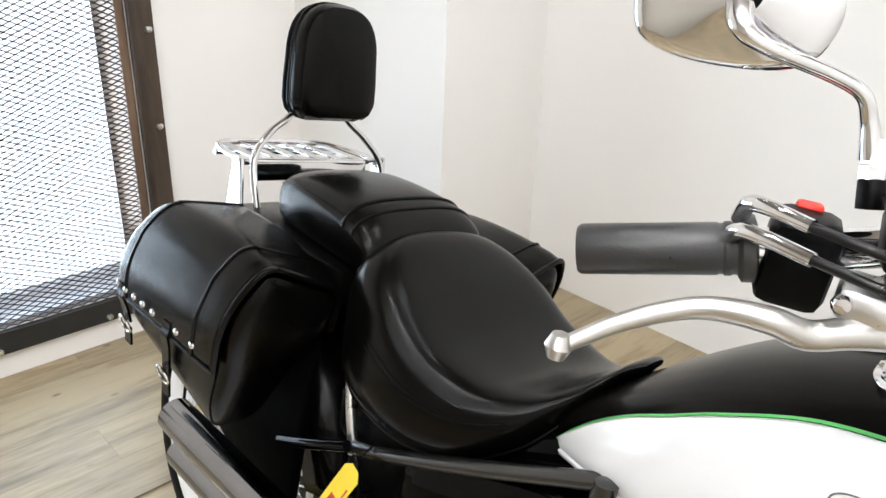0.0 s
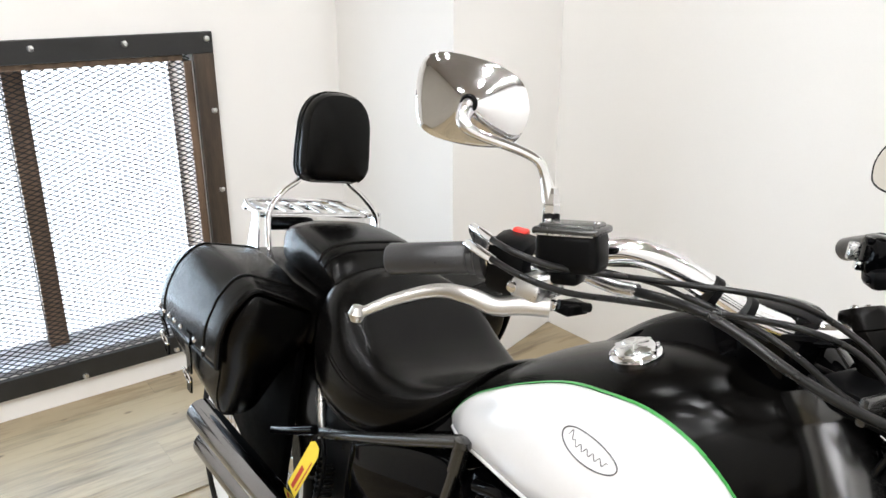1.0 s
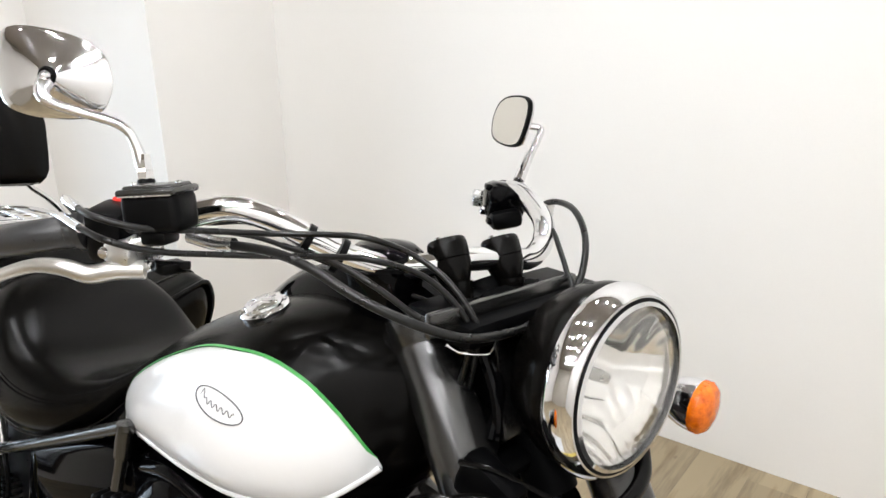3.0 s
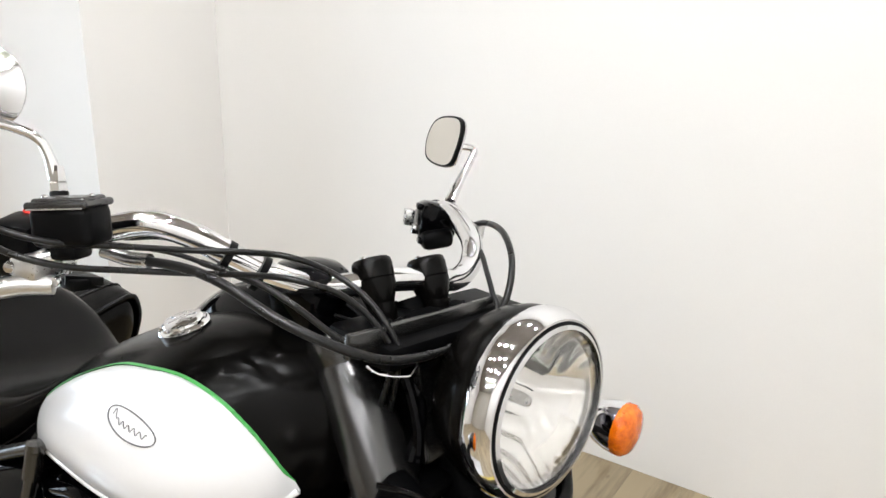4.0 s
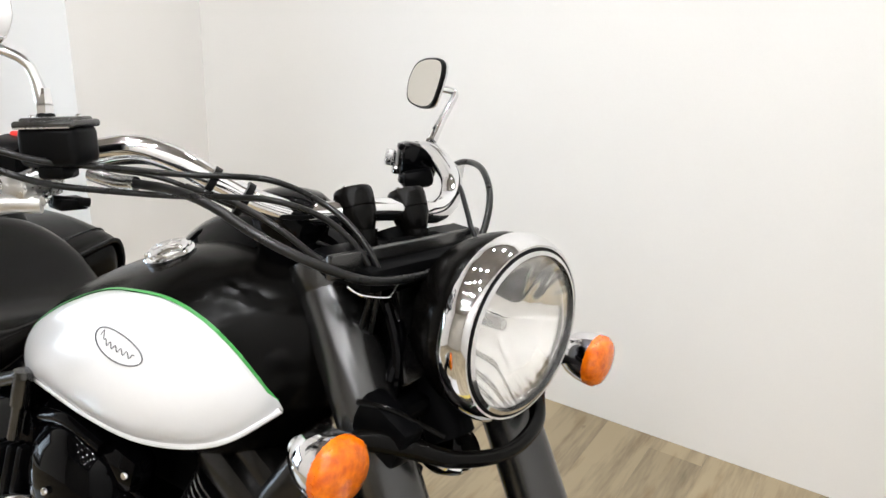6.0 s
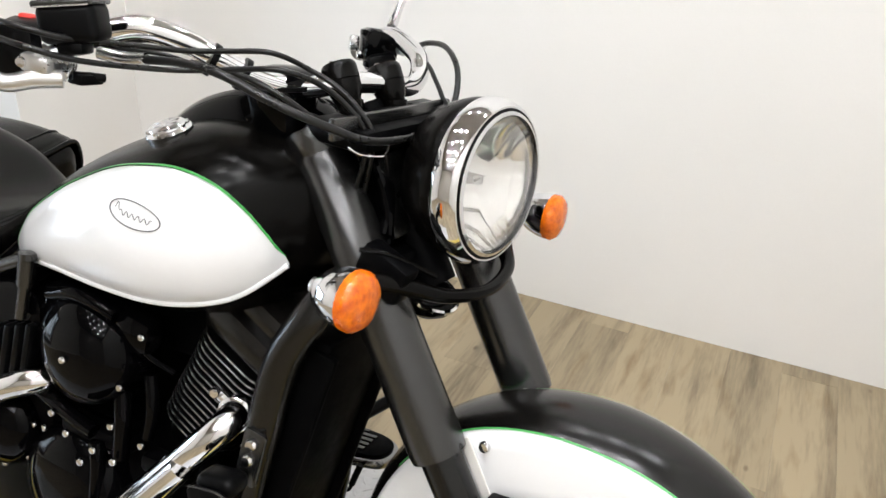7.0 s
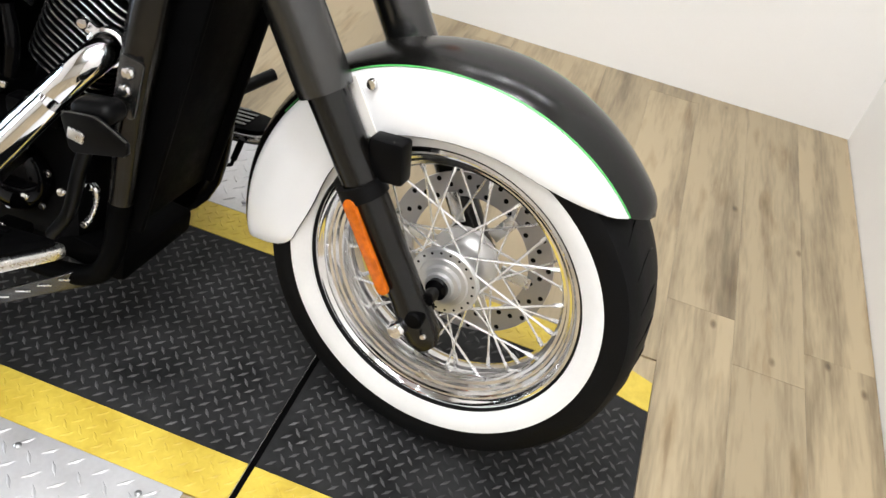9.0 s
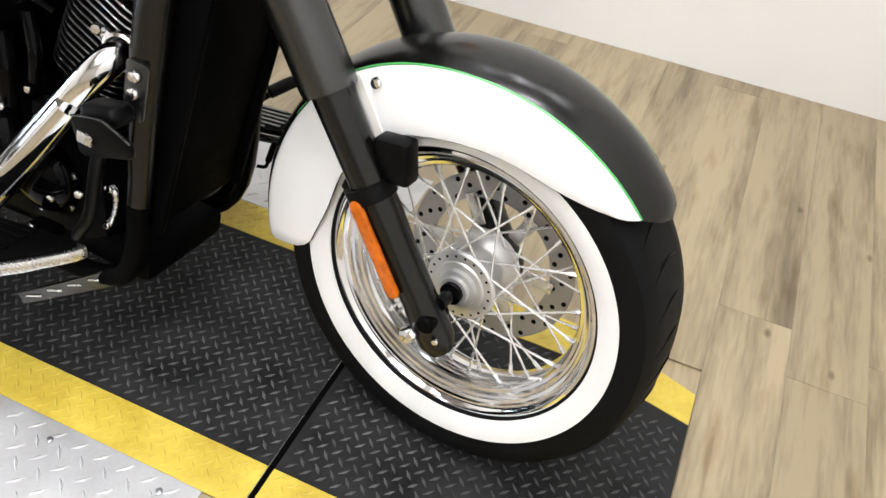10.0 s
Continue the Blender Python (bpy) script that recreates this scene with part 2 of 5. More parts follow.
WORNGLINT_NT.links.new(shine.outputs[0], WORNGLINT_NT.nodes["Principled BSDF"].inputs["Roughness"])
TREAD = surface("diamond_plate_steel", (0.50, 0.50, 0.51), 0.42, 0.6, vary=0.14, scale=6, fine=120, bump=0.05)
FRAMEIRON = surface("black_window_steel", (0.015, 0.015, 0.015), 0.4, vary=0.3, scale=10)
MESHIRON = surface("expanded_mesh_steel", (0.035, 0.035, 0.038), 0.4, 0.6, vary=0.2)
WOODTRIM = surface("stained_window_wood", (0.13, 0.085, 0.055), 0.55, vary=0.45, scale=5, fine=60, stretch=(6, 6, 0.7), bump=0.15)
DARKWOOD = surface("dark_stained_rail_wood", (0.050, 0.034, 0.022), 0.5, vary=0.6, scale=6, fine=50, stretch=(5, 5, 0.6), bump=0.2)
SILL = surface("grey_sill_paint", (0.30, 0.31, 0.33), 0.6, vary=0.1)
TAG = surface("yellow_tag_card", (0.80, 0.62, 0.05), 0.6, vary=0.05)
INK = surface("tag_ink", (0.50, 0.05, 0.03), 0.6)
GREY_INK = surface("grey_emblem_ink", (0.12, 0.12, 0.13), 0.35)


def plank_material():
    mat = surface("grey_oak_vinyl", (0.345, 0.276, 0.174), 0.42, vary=0.0, scale=1.7, fine=13, stretch=(9.0, 0.9, 1), second=(0.146, 0.112, 0.068), bump=0.05)
    nt = mat.node_tree
    info = nt.nodes.new("ShaderNodeObjectInfo")
    hsv = nt.nodes.new("ShaderNodeHueSaturation")
    mr = nt.nodes.new("ShaderNodeMapRange")
    mr.inputs["To Min"].default_value, mr.inputs["To Max"].default_value = 0.86, 1.10
    nt.links.new(info.outputs["Random"], mr.inputs[0])
    nt.links.new(mr.outputs[0], hsv.inputs["Value"])
    ramp = nt.nodes["Color Ramp"]
    ramp.color_ramp.elements[0].position, ramp.color_ramp.elements[1].position = 0.43, 0.76
    b = nt.nodes["Principled BSDF"]
    # sparse dark knots and weathered patches
    knot = nt.nodes.new("ShaderNodeTexNoise")
    knot.inputs["Scale"].default_value, knot.inputs["Detail"].default_value = 4.5, 5
    km = nt.nodes.new("ShaderNodeMapping")
    km.inputs["Scale"].default_value = (4.6, 0.8, 1)
    nt.links.new(nt.nodes["Texture Coordinate"].outputs["Object"], km.inputs[0])
    nt.links.new(km.outputs[0], knot.inputs["Vector"])
    kr = nt.nodes.new("ShaderNodeValToRGB")
    kr.color_ramp.elements[0].position, kr.color_ramp.elements[1].position = 0.56, 0.74
    kr.color_ramp.elements[0].color, kr.color_ramp.elements[1].color = (1, 1, 1, 1), (0.62, 0.55, 0.46, 1)
    nt.links.new(knot.outputs[0], kr.inputs[0])
    kmix = nt.nodes.new("ShaderNodeMixRGB")
    kmix.blend_type = "MULTIPLY"
    kmix.inputs[0].default_value = 1.0
    # small round knots, long with the grain
    vor = nt.nodes.new("ShaderNodeTexVoronoi")
    vor.inputs["Scale"].default_value = 7.0
    vm = nt.nodes.new("ShaderNodeMapping")
    vm.inputs["Scale"].default_value = (1.5, 0.8, 1)
    vr = nt.nodes.new("ShaderNodeValToRGB")
    vr.color_ramp.elements[0].position, vr.color_ramp.elements[1].position = 0.035, 0.10
    vr.color_ramp.elements[0].color, vr.color_ramp.elements[1].color = (0.30, 0.24, 0.18, 1), (1, 1, 1, 1)
    nt.links.new(nt.nodes["Texture Coordinate"].outputs["Object"], vm.inputs[0])
    nt.links.new(vm.outputs[0], vor.inputs["Vector"])
    nt.links.new(vor.outputs["Distance"], vr.inputs[0])
    vmix = nt.nodes.new("ShaderNodeMixRGB")
    vmix.blend_type = "MULTIPLY"
    vmix.inputs[0].default_value = 0.8
    nt.links.new(ramp.outputs[0], vmix.inputs[1])
    nt.links.new(vr.outputs[0], vmix.inputs[2])
    nt.links.new(vmix.outputs[0], kmix.inputs[1])
    nt.links.new(kr.outputs[0], kmix.inputs[2])
    nt.links.new(kmix.outputs[0], hsv.inputs["Color"])
    nt.links.new(hsv.outputs[0], b.inputs["Base Color"])
    # each board takes its own stretch of the grain
    add = nt.nodes.new("ShaderNodeVectorMath")
    add.operation = "ADD"
    mp = nt.nodes["Mapping"]
    comb = nt.nodes.new("ShaderNodeCombineXYZ")
    mul = nt.nodes.new("ShaderNodeMath")
    mul.operation = "MULTIPLY"
    mul.inputs[1].default_value = 37.0
    nt.links.new(info.outputs["Random"], mul.inputs[0])
    for k in range(3):
        nt.links.new(mul.outputs[0], comb.inputs[k])
    nt.links.new(mp.outputs[0], add.inputs[0])
    nt.links.new(comb.outputs[0], add.inputs[1])
    for n in nt.nodes:
        if n.type == "TEX_NOISE" and n != knot:
            nt.links.new(add.outputs[0], n.inputs["Vector"])
    return mat


PLANK = plank_material()

# ---- the room ----
XB, XF, YM, YN, ZC = -1.90, 1.71, 1.49, -4.2, 3.0   # back, front, main and near wall, ceiling
FLOOR = tagged(part("floor", slab(XB - 0.2, XF + 0.2, YN - 0.2, YM + 0.2, -0.12, -0.006), PLANK), "greyish oak vinyl plank floor of the showroom", "floor", kind="structure")
tagged(part("ceiling", slab(XB - 0.2, XF + 0.2, YN - 0.2, YM + 0.2, ZC, ZC + 0.1), SHOWROOM), "unseen showroom ceiling, toned dark to dim reflections", "ceiling", kind="structure")
tagged(part("wall_main", slab(XB - 0.2, XF + 0.2, YM, YM + 0.15, -0.01, ZC), WALL), "plain cream white painted wall behind the motorcycle", "wall", kind="structure")
tagged(part("wall_front", slab(XF, XF + 0.15, YN, YM, -0.01, ZC), WALL), "plain white painted end wall", "wall", kind="structure")
tagged(part("wall_near", slab(XB - 0.2, XF + 0.2, YN - 0.15, YN, -0.01, ZC), GREIGE), "unseen showroom wall, toned darker to dim reflections", "wall", kind="structure")
tagged(part("wall_column", plate([(XB, 0.83), (-1.19, 0.83), (-1.385, YM), (XB, YM)], ZC - 0.002, pose(0, 0, 0.001)), WALL, smooth=False), "cream painted wall pier beside the window", "wall", kind="structure")

# the back wall with the window's opening through it
WY0, WY1, WZ0, WZ1 = -1.12, 0.275, 0.15, 1.13
tagged(part("wall_back", join(slab(XB - 0.2, XB, WY1, YM, -0.01, ZC), slab(XB - 0.2, XB, YN, WY0, -0.01, ZC),
                              slab(XB - 0.2, XB, WY0, WY1, WZ1, ZC), slab(XB - 0.2, XB, WY0, WY1, -0.01, WZ0)), WALL),
       "cream painted wall with a caged window", "wall", kind="structure")


def build_window():
    w = thing("window_1", (XB, -0.4, 0.1), "window behind a black bolted steel frame with expanded metal mesh", "window", kind="structure")
    x0 = XB + 0.012
    fw = 0.07
    for name, b in (("top_rail", slab(XB + 0.002, x0 + 0.01, WY0 - fw, WY1 + fw, WZ1, WZ1 + fw, 0.003)), ("bottom_rail", slab(XB + 0.002, x0 + 0.01, WY0 - fw, WY1 + fw, WZ0 - fw, WZ0, 0.003)),
                    ("side_rail", slab(XB + 0.002, x0 + 0.01, WY1, WY1 + fw, WZ0, WZ1, 0.003)), ("side_rail", slab(XB + 0.002, x0 + 0.01, WY0 - fw, WY0, WZ0, WZ1, 0.003))):
        part(name, b, DARKWOOD if name == "side_rail" else FRAMEIRON, w, "black steel angle with bolts" if name == "top_rail" else "", smooth=False)
    bolt = mesh_of("bolt", lathe([(0.0005, 0), (0.011, 0), (0.011, 0.003), (0.008, 0.007), (0.0005, 0.008)], pose(0, 0, 0, 0, 90, 0), 10), BRUSHED)
    for y, z in [(-0.74, 1.175), (-0.475, 1.175), (-0.208, 1.175), (0.06, 1.175), (0.325, 1.178), (0.328, 0.94), (0.328, 0.66), (0.328, 0.37), (0.325, 0.095), (0.10, 0.097), (-0.212, 0.093), (-0.52, 0.093)]:
        put("bolt", bolt, w, pose(x0 + 0.010, y, z))
    part("reveal_board", slab(XB - 0.17, XB + 0.004, WY1 - 0.03, WY1 - 0.002, WZ0, WZ1 - 0.022, 0.003), WOODTRIM, w, "brown stained wooden lining", smooth=False)
    part("reveal_board", slab(XB - 0.17, XB + 0.004, WY0 + 0.002, WY1 - 0.03, WZ1 - 0.02, WZ1 - 0.002, 0.002), WOODTRIM, w, smooth=False)
    part("window_sill", slab(XB - 0.19, XB + 0.0, WY0 + 0.002, WY1 - 0.032, WZ0 + 0.002, WZ0 + 0.02, 0.003), SILL, w, "grey window sill", smooth=False)
    part("mullion", slab(XB - 0.16, XB - 0.10, -0.283, -0.222, WZ0 + 0.02, WZ1 - 0.02, 0.004), WOODTRIM, w, "brown wooden window post", smooth=False)
    part("pane", slab(XB - 0.15, XB - 0.145, -0.222, WY1 - 0.03, WZ0 + 0.02, WZ1 - 0.02), GLASS, w, "bright glass pane", smooth=False).visible_shadow = False
    part("pane", slab(XB - 0.15, XB - 0.145, WY0 + 0.004, -0.283, WZ0 + 0.02, WZ1 - 0.02), GLASS, w, smooth=False).visible_shadow = False
    # expanded metal: zigzag strands that meet at the knots
    bm = bmesh.new()
    sw, sh, t = 0.036, 0.0165, 0.0020
    ny, nz = int((WY1 - WY0) / sw) + 1, int((WZ1 - WZ0) / sh) + 1
    xm = XB + 0.002
    for i in range(nz):
        z = WZ0 + i * sh
        for s in (1, -1):
            top, bot = [], []
            for k in range(2 * ny + 1):
                y = WY0 + k * sw / 2
                if y > WY1:
                    break
                zz = z + s * (sh / 2 if k % 2 else 0)
                dx = 0.002 * s * (1 if k % 2 else -1)
                top.append(bm.verts.new((xm + dx, y, zz + t)))
                bot.append(bm.verts.new((xm + dx - 0.0012, y, zz - t)))
            for a in range(len(top) - 1):
                bm.faces.new((top[a], top[a + 1], bot[a + 1], bot[a]))
    g = part("mesh_screen", bm, MESHIRON, w, "expanded metal security mesh", smooth=False)
    g["kind"] = "stuff"
    return w


build_window()
SNOW = bpy.data.materials.new("bright_overcast_outside")
SNOW.use_nodes = True
SNOW.node_tree.nodes["Principled BSDF"].inputs["Emission Color"].default_value = (0.82, 0.9, 1.0, 1)
SNOW.node_tree.nodes["Principled BSDF"].inputs["Emission Strength"].default_value = 2.3
tagged(part("backdrop", slab(-3.6, -3.55, -4.5, 3.0, -1.0, 4.0), SNOW, smooth=False), "bright white overcast daylight outside the window", "backdrop", kind="structure")

# ---- ceiling downlights ----
def build_downlight():
    d = thing("ceiling_downlight", (0, 0, ZC), "round white recessed ceiling downlight", "lamp", "ceiling downlights")
    part("trim_ring", ring_lathe([(0.072, -0.002), (0.072, -0.012), (0.060, -0.016), (0.052, -0.004)], pose(0, 0, ZC), 24), TRIM, d)
    return d


# place and power: strong ones over the machine, a made-up row added to brighten the wall, a weaker grid over the
# showroom
LAMPS = [(-0.55, -0.10, 9), (0.20, -0.25, 12), (0.85, -0.25, 15), (-0.85, -0.85, 2), (-0.25, -0.95, 4), (0.35, -0.90, 6), (0.95, -0.85, 13), (1.40, -1.2, 9),
         (-0.60, -1.55, 2), (0.0, -1.65, 4), (0.60, -1.6, 6), (1.15, -1.75, 9), (-0.3, -2.3, 6), (0.3, -2.4, 9), (0.9, -2.35, 12), (0.0, -3.1, 8), (0.8, -3.1, 14), (1.45, -2.9, 9),
         (-0.15, 1.0, 6), (0.60, 1.0, 7), (1.30, 1.0, 6)]
first = build_downlight()
for k, (lx, ly, watts) in enumerate(LAMPS):
    if k:
        copy_thing(first, Matrix.Translation((lx, ly, ZC)))
    else:
        first.location = (lx, ly, ZC)
    area_lamp("downlight", pose(lx, ly, ZC - 0.02), 0.07, 0.07, watts, (0.98, 0.985, 1.0), True)

# ---- the lift that the machine stands on ----
lift = thing("display_platform", (0, 0, 0), "black tread platform edged with yellow lines and steel plates", "platform")
part("tread_mat", plate([(-1.06, -0.212), (1.25, -0.212), (1.25, 0.188), (1.02, 0.239), (-1.06, 0.245)], 0.008, pose(0, 0, -0.008)), MAT, lift, "black rubber tread with raised bars", smooth=False)
part("yellow_line", slab(-1.06, 1.25, -0.297, -0.213, -0.008, 0.001), YELLOW, lift, "worn yellow painted line", smooth=False)
part("yellow_line", plate([(-1.06, 0.246), (1.02, 0.240), (1.25, 0.189), (1.25, 0.262), (1.06, 0.328), (-1.06, 0.328)], 0.009, pose(0, 0, -0.008)), YELLOW, lift, smooth=False)
part("steel_plate", slab(-1.06, 0.56, -0.75, -0.298, -0.008, 0.0015), TREAD, lift, "silver diamond tread plate", smooth=False)
part("steel_plate", slab(-1.06, 0.56, 0.329, 0.60, -0.008, 0.0015), TREAD, lift, smooth=False)

# ---- the motorcycle ----
bike = thing("motorcycle", (0, -0.045, 0), "black and white cruiser motorcycle with black leather saddlebags", "motorcycle")
bolt_mesh = mesh_of("bolt", lathe([(0.0003, 0), (0.0065, 0), (0.0065, 0.003), (0.005, 0.005), (0.0003, 0.0055)], IDENT, 10), CHROME)
stud_mesh = mesh_of("stud", lathe([(0.006, 0), (0.0055, 0.0018), (0.0035, 0.0034), (0.0003, 0.004)], IDENT, 10), CHROME)


def bolts(parent, m, places, out=(0, -1, 0), size=1.0, mesh=bolt_mesh, name="bolt"):
    for p in places:
        put(name, mesh, parent, m @ along(p, Vector(p) + Vector(out)) @ Matrix.Scale(size, 4))


# tank: half widths, tops and bottoms along the machine
TX = [-0.16, -0.127, -0.08, -0.03, 0.05, 0.15, 0.24, 0.32, 0.38, 0.42, 0.44]
TW = [0.050, 0.084, 0.118, 0.148, 0.178, 0.200, 0.207, 0.185, 0.140, 0.085, 0.03]
TT = [0.745, 0.766, 0.802, 0.845, 0.902, 0.952, 0.985, 0.99, 0.975, 0.945, 0.90]
TB = [0.675, 0.678, 0.682, 0.686, 0.69, 0.69, 0.695, 0.715, 0.75, 0.80, 0.86]
TN = 2.4


def tank_y(x, z, out=0.0):
    w, t, b = flow(x, TX, TW), flow(x, TX, TT), flow(x, TX, TB)
    q = min(0.999, abs((z - (t + b) / 2) / ((t - b) / 2)))
    return w * (1 - q ** TN) ** (1 / TN) + out


def build_tank():
    rings = []
    for i in range(73):
        x = -0.16 + 0.60 * i / 72
        w, t, b = flow(x, TX, TW), flow(x, TX, TT), flow(x, TX, TB)
        c, h = (t + b) / 2, (t - b) / 2
        ring = []
        for k in range(96):
            a = 2 * math.pi * k / 96
            ca, sa = math.cos(a), math.sin(a)
            ring.append((x, w * math.copysign(abs(ca) ** (2 / TN), ca), c + h * math.copysign(abs(sa) ** (2 / TN), sa)))
        rings.append(ring)
    return part("fuel_tank", loft(rings), SATIN, bike, "satin black fuel tank", m=BODY)


tank = build_tank()
PX = [-0.127, -0.10, -0.063, -0.02, 0.03, 0.078, 0.155, 0.225, 0.28, 0.33, 0.363, 0.385, 0.403]
PU = [0.712, 0.743, 0.780, 0.814, 0.845, 0.873, 0.909, 0.927, 0.931, 0.918, 0.893, 0.862, 0.824]
PL = [0.704, 0.712, 0.722, 0.731, 0.737, 0.738, 0.736, 0.737, 0.744, 0.758, 0.778, 0.799, 0.818]


def tank_sheet(side, out, lo, hi, name, mat, parent, label="", n=64, m=20):
    """A thin shell on the tank's flank between two outlines."""
    bm = bmesh.new()
    rows = []
    for i in range(n + 1):
        x = PX[0] + (PX[-1] - PX[0]) * i / n
        zl, zu = lo(x), hi(x)
        row = []
        for j in range(m + 1):
            z = zl + (zu - zl) * j / m
            edge = min(j, m - j, i, n - i)
            row.append(bm.verts.new((x, side * tank_y(x, z, out if edge else -0.001), z)))
        rows.append(row)
    for a, b in zip(rows, rows[1:]):
        for j in range(m):
            bm.faces.new((a[j], a[j + 1], b[j + 1], b[j]))
    return part(name, bm, mat, parent, label, m=BODY, angle=80)


for s in (-1, 1):
    tank_sheet(s, 0.0035, lambda x: flow(x, PX, PL), lambda x: flow(x, PX, PU), "side_panel", WHITE, tank, "white teardrop tank panel")
    tank_sheet(s, 0.0042, lambda x: flow(x, PX, PU) - 0.0009, lambda x: flow(x, PX, PU) + 0.0011, "pinstripe", GREEN, tank, "green pinstripe", m=4)
    # lower lip of the panel
    lip = [(x, s * tank_y(x, flow(x, PX, PL) + 0.002, 0.002), flow(x, PX, PL) + 0.002) for x in np.linspace(-0.125, 0.401, 26)]
    part("panel_lip", tube(lip, 0.0045, 8, 2), WHITE, tank, m=BODY)
    # oval badge with a plain flourish in it
    oval, squiggle = [], []
    tilt = radians(-7)
    for k in range(41):
        a = 2 * math.pi * k / 40
        u, v = 0.041 * math.cos(a), 0.0165 * math.sin(a)
        x, z = 0.235 + u * math.cos(tilt) - v * math.sin(tilt), 0.867 + u * math.sin(tilt) + v * math.cos(tilt)
        oval.append((x, s * tank_y(x, z, 0.0042), z))
    for k in range(91):
        f = k / 90
        u, v = -0.031 + 0.060 * f, (0.010 * math.exp(-((f - 0.07) / 0.06) ** 2) - 0.0015 + 0.0032 * math.sin(f * 40) * min(1, f * 5))
        x, z = 0.235 + u * math.cos(tilt) - v * math.sin(tilt), 0.867 + u * math.sin(tilt) + v * math.cos(tilt)
        squiggle.append((x, s * tank_y(x, z, 0.004), z))
    part("badge", join(tube(oval, 0.0008, 6, 1), tube(squiggle, 0.0005, 5, 1)), GREY_INK, tank, "thin grey oval badge with a flourish", m=BODY)

part("seam_rim", tube([(0.425, -0.075, 0.925), (0.432, -0.062, 0.89), (0.43, -0.045, 0.85), (0.418, -0.04, 0.81)], 0.004, 8), GLOSS, tank, m=BODY)
# filler cap
CAP = frame_on((0.208, -0.119, 0.961), (1, 0, 0.20), (0, 1, 0.36)) @ Matrix.Scale(0.80, 4)
cap = part("fuel_cap", lathe([(0.038, -0.006), (0.040, 0.003), (0.038, 0.006), (0.032, 0.008), (0.031, 0.012), (0.027, 0.015), (0.0005, 0.017)], CAP, 40), CHROME, tank, "chrome filler cap with raised bars", m=BODY)
for k in range(8):
    a = 2 * math.pi * k / 8
    part("cap_lug", box(0.010, 0.009, 0.006, CAP @ pose(0.031 * math.cos(a), 0.031 * math.sin(a), 0.009, 0, 0, math.degrees(a)), 0.002), CHROME, cap, m=BODY)

for k in range(3):
    part("cap_bar", box(0.044, 0.005, 0.002, CAP @ pose(0, 0, 0.0162, 0, 0, 60 * k), 0.0008), CHROME, cap, m=BODY)

# console on the tank with the speedometer hood
def build_console():
    xs = [0.06, 0.10, 0.17, 0.24, 0.30, 0.36, 0.42]
    w = [0.012, 0.035, 0.055, 0.066, 0.07, 0.062, 0.045]
    top = [0.905, 0.938, 0.992, 1.022, 1.030, 1.025, 0.985]
    rings = []
    for i in range(33):
        x = xs[0] + (xs[-1] - xs[0]) * i / 32
        ww, t, b = flow(x, xs, w), flow(x, xs, top), 0.88
        rings.append([(x, ww * 1.25, b), (x, ww * 1.08, b + (t - b) * 0.6), (x, ww * 0.9, t - 0.018), (x, ww * 0.6, t - 0.004), (x, 0, t),
                      (x, -ww * 0.6, t - 0.004), (x, -ww * 0.9, t - 0.018), (x, -ww * 1.08, b + (t - b) * 0.6), (x, -ww * 1.25, b)])
    return part("console", loft(rings), GLOSS, bike, "gloss black tank console", m=BODY)


console = build_console()
HOOD = frame_on((0.335, -0.050, 1.038), (1, 0, 0.02), (0, 1, 0.10))
part("speedometer", lathe([(0.030, -0.08), (0.040, -0.05), (0.047, -0.012), (0.0485, 0.004), (0.046, 0.014), (0.036, 0.022), (0.018, 0.026), (0.0005, 0.027)], HOOD, 40), GLOSS, console, "rounded black speedometer hood", m=BODY)
part("hood_rim", ring_lathe([(0.0470, 0.0), (0.0505, 0.001), (0.0505, 0.006), (0.0470, 0.007)], HOOD, 40), PLASTIC, console, m=BODY)
bolts(console, BODY, [(0.26, -0.076, 0.955), (0.36, -0.07, 0.94)], (0, -1, 0.3), 0.8)

# seats
class Seat:
    def __init__(self, xs, w, top, dish, bot, ey=0.7, ez=0.55):
        self.ey, self.ez = ey, ez
        self.xs, self.w, self.top, self.dish, self.bot = xs, w, top, dish, bot

    def at(self, x, a):
        w, t, d, b = (flow(x, self.xs, v) for v in (self.w, self.top, self.dish, self.bot))
        ca, sa = math.cos(a), math.sin(a)
        y = w * math.copysign(abs(ca) ** self.ey, ca)
        c, h = (t + b) / 2, (t - b) / 2
        z = c + h * math.copysign(abs(sa) ** self.ez, sa)
        if sa > 0:
            z -= d * (1 - min(1.0, abs(y) / (w * 0.92)) ** 3) ** 1.6
        return Vector((x, y, z))

    def build(self, name, label, n=56):
        rings = [[self.at(self.xs[0] + (self.xs[-1] - self.xs[0]) * i / n, 2 * math.pi * k / 56) for k in range(56)] for i in range(n + 1)]
        return part(name, loft(rings), LEATHER, bike, label, m=BODY)

    def seam(self, x0, x1, deg, parent, r=0.0018, n=24):
        part("piping", tube([self.at(x0 + (x1 - x0) * i / n, radians(deg)) for i in range(n + 1)], r, 6, 2), LEATHER, parent, m=BODY)

    def band(self, x, parent, r=0.003, d0=8, d1=172):
        part("stitched_band", tube([self.at(x, radians(d0 + (d1 - d0) * i / 28)) for i in range(29)], r, 8, 2), LEATHER, parent, m=BODY)


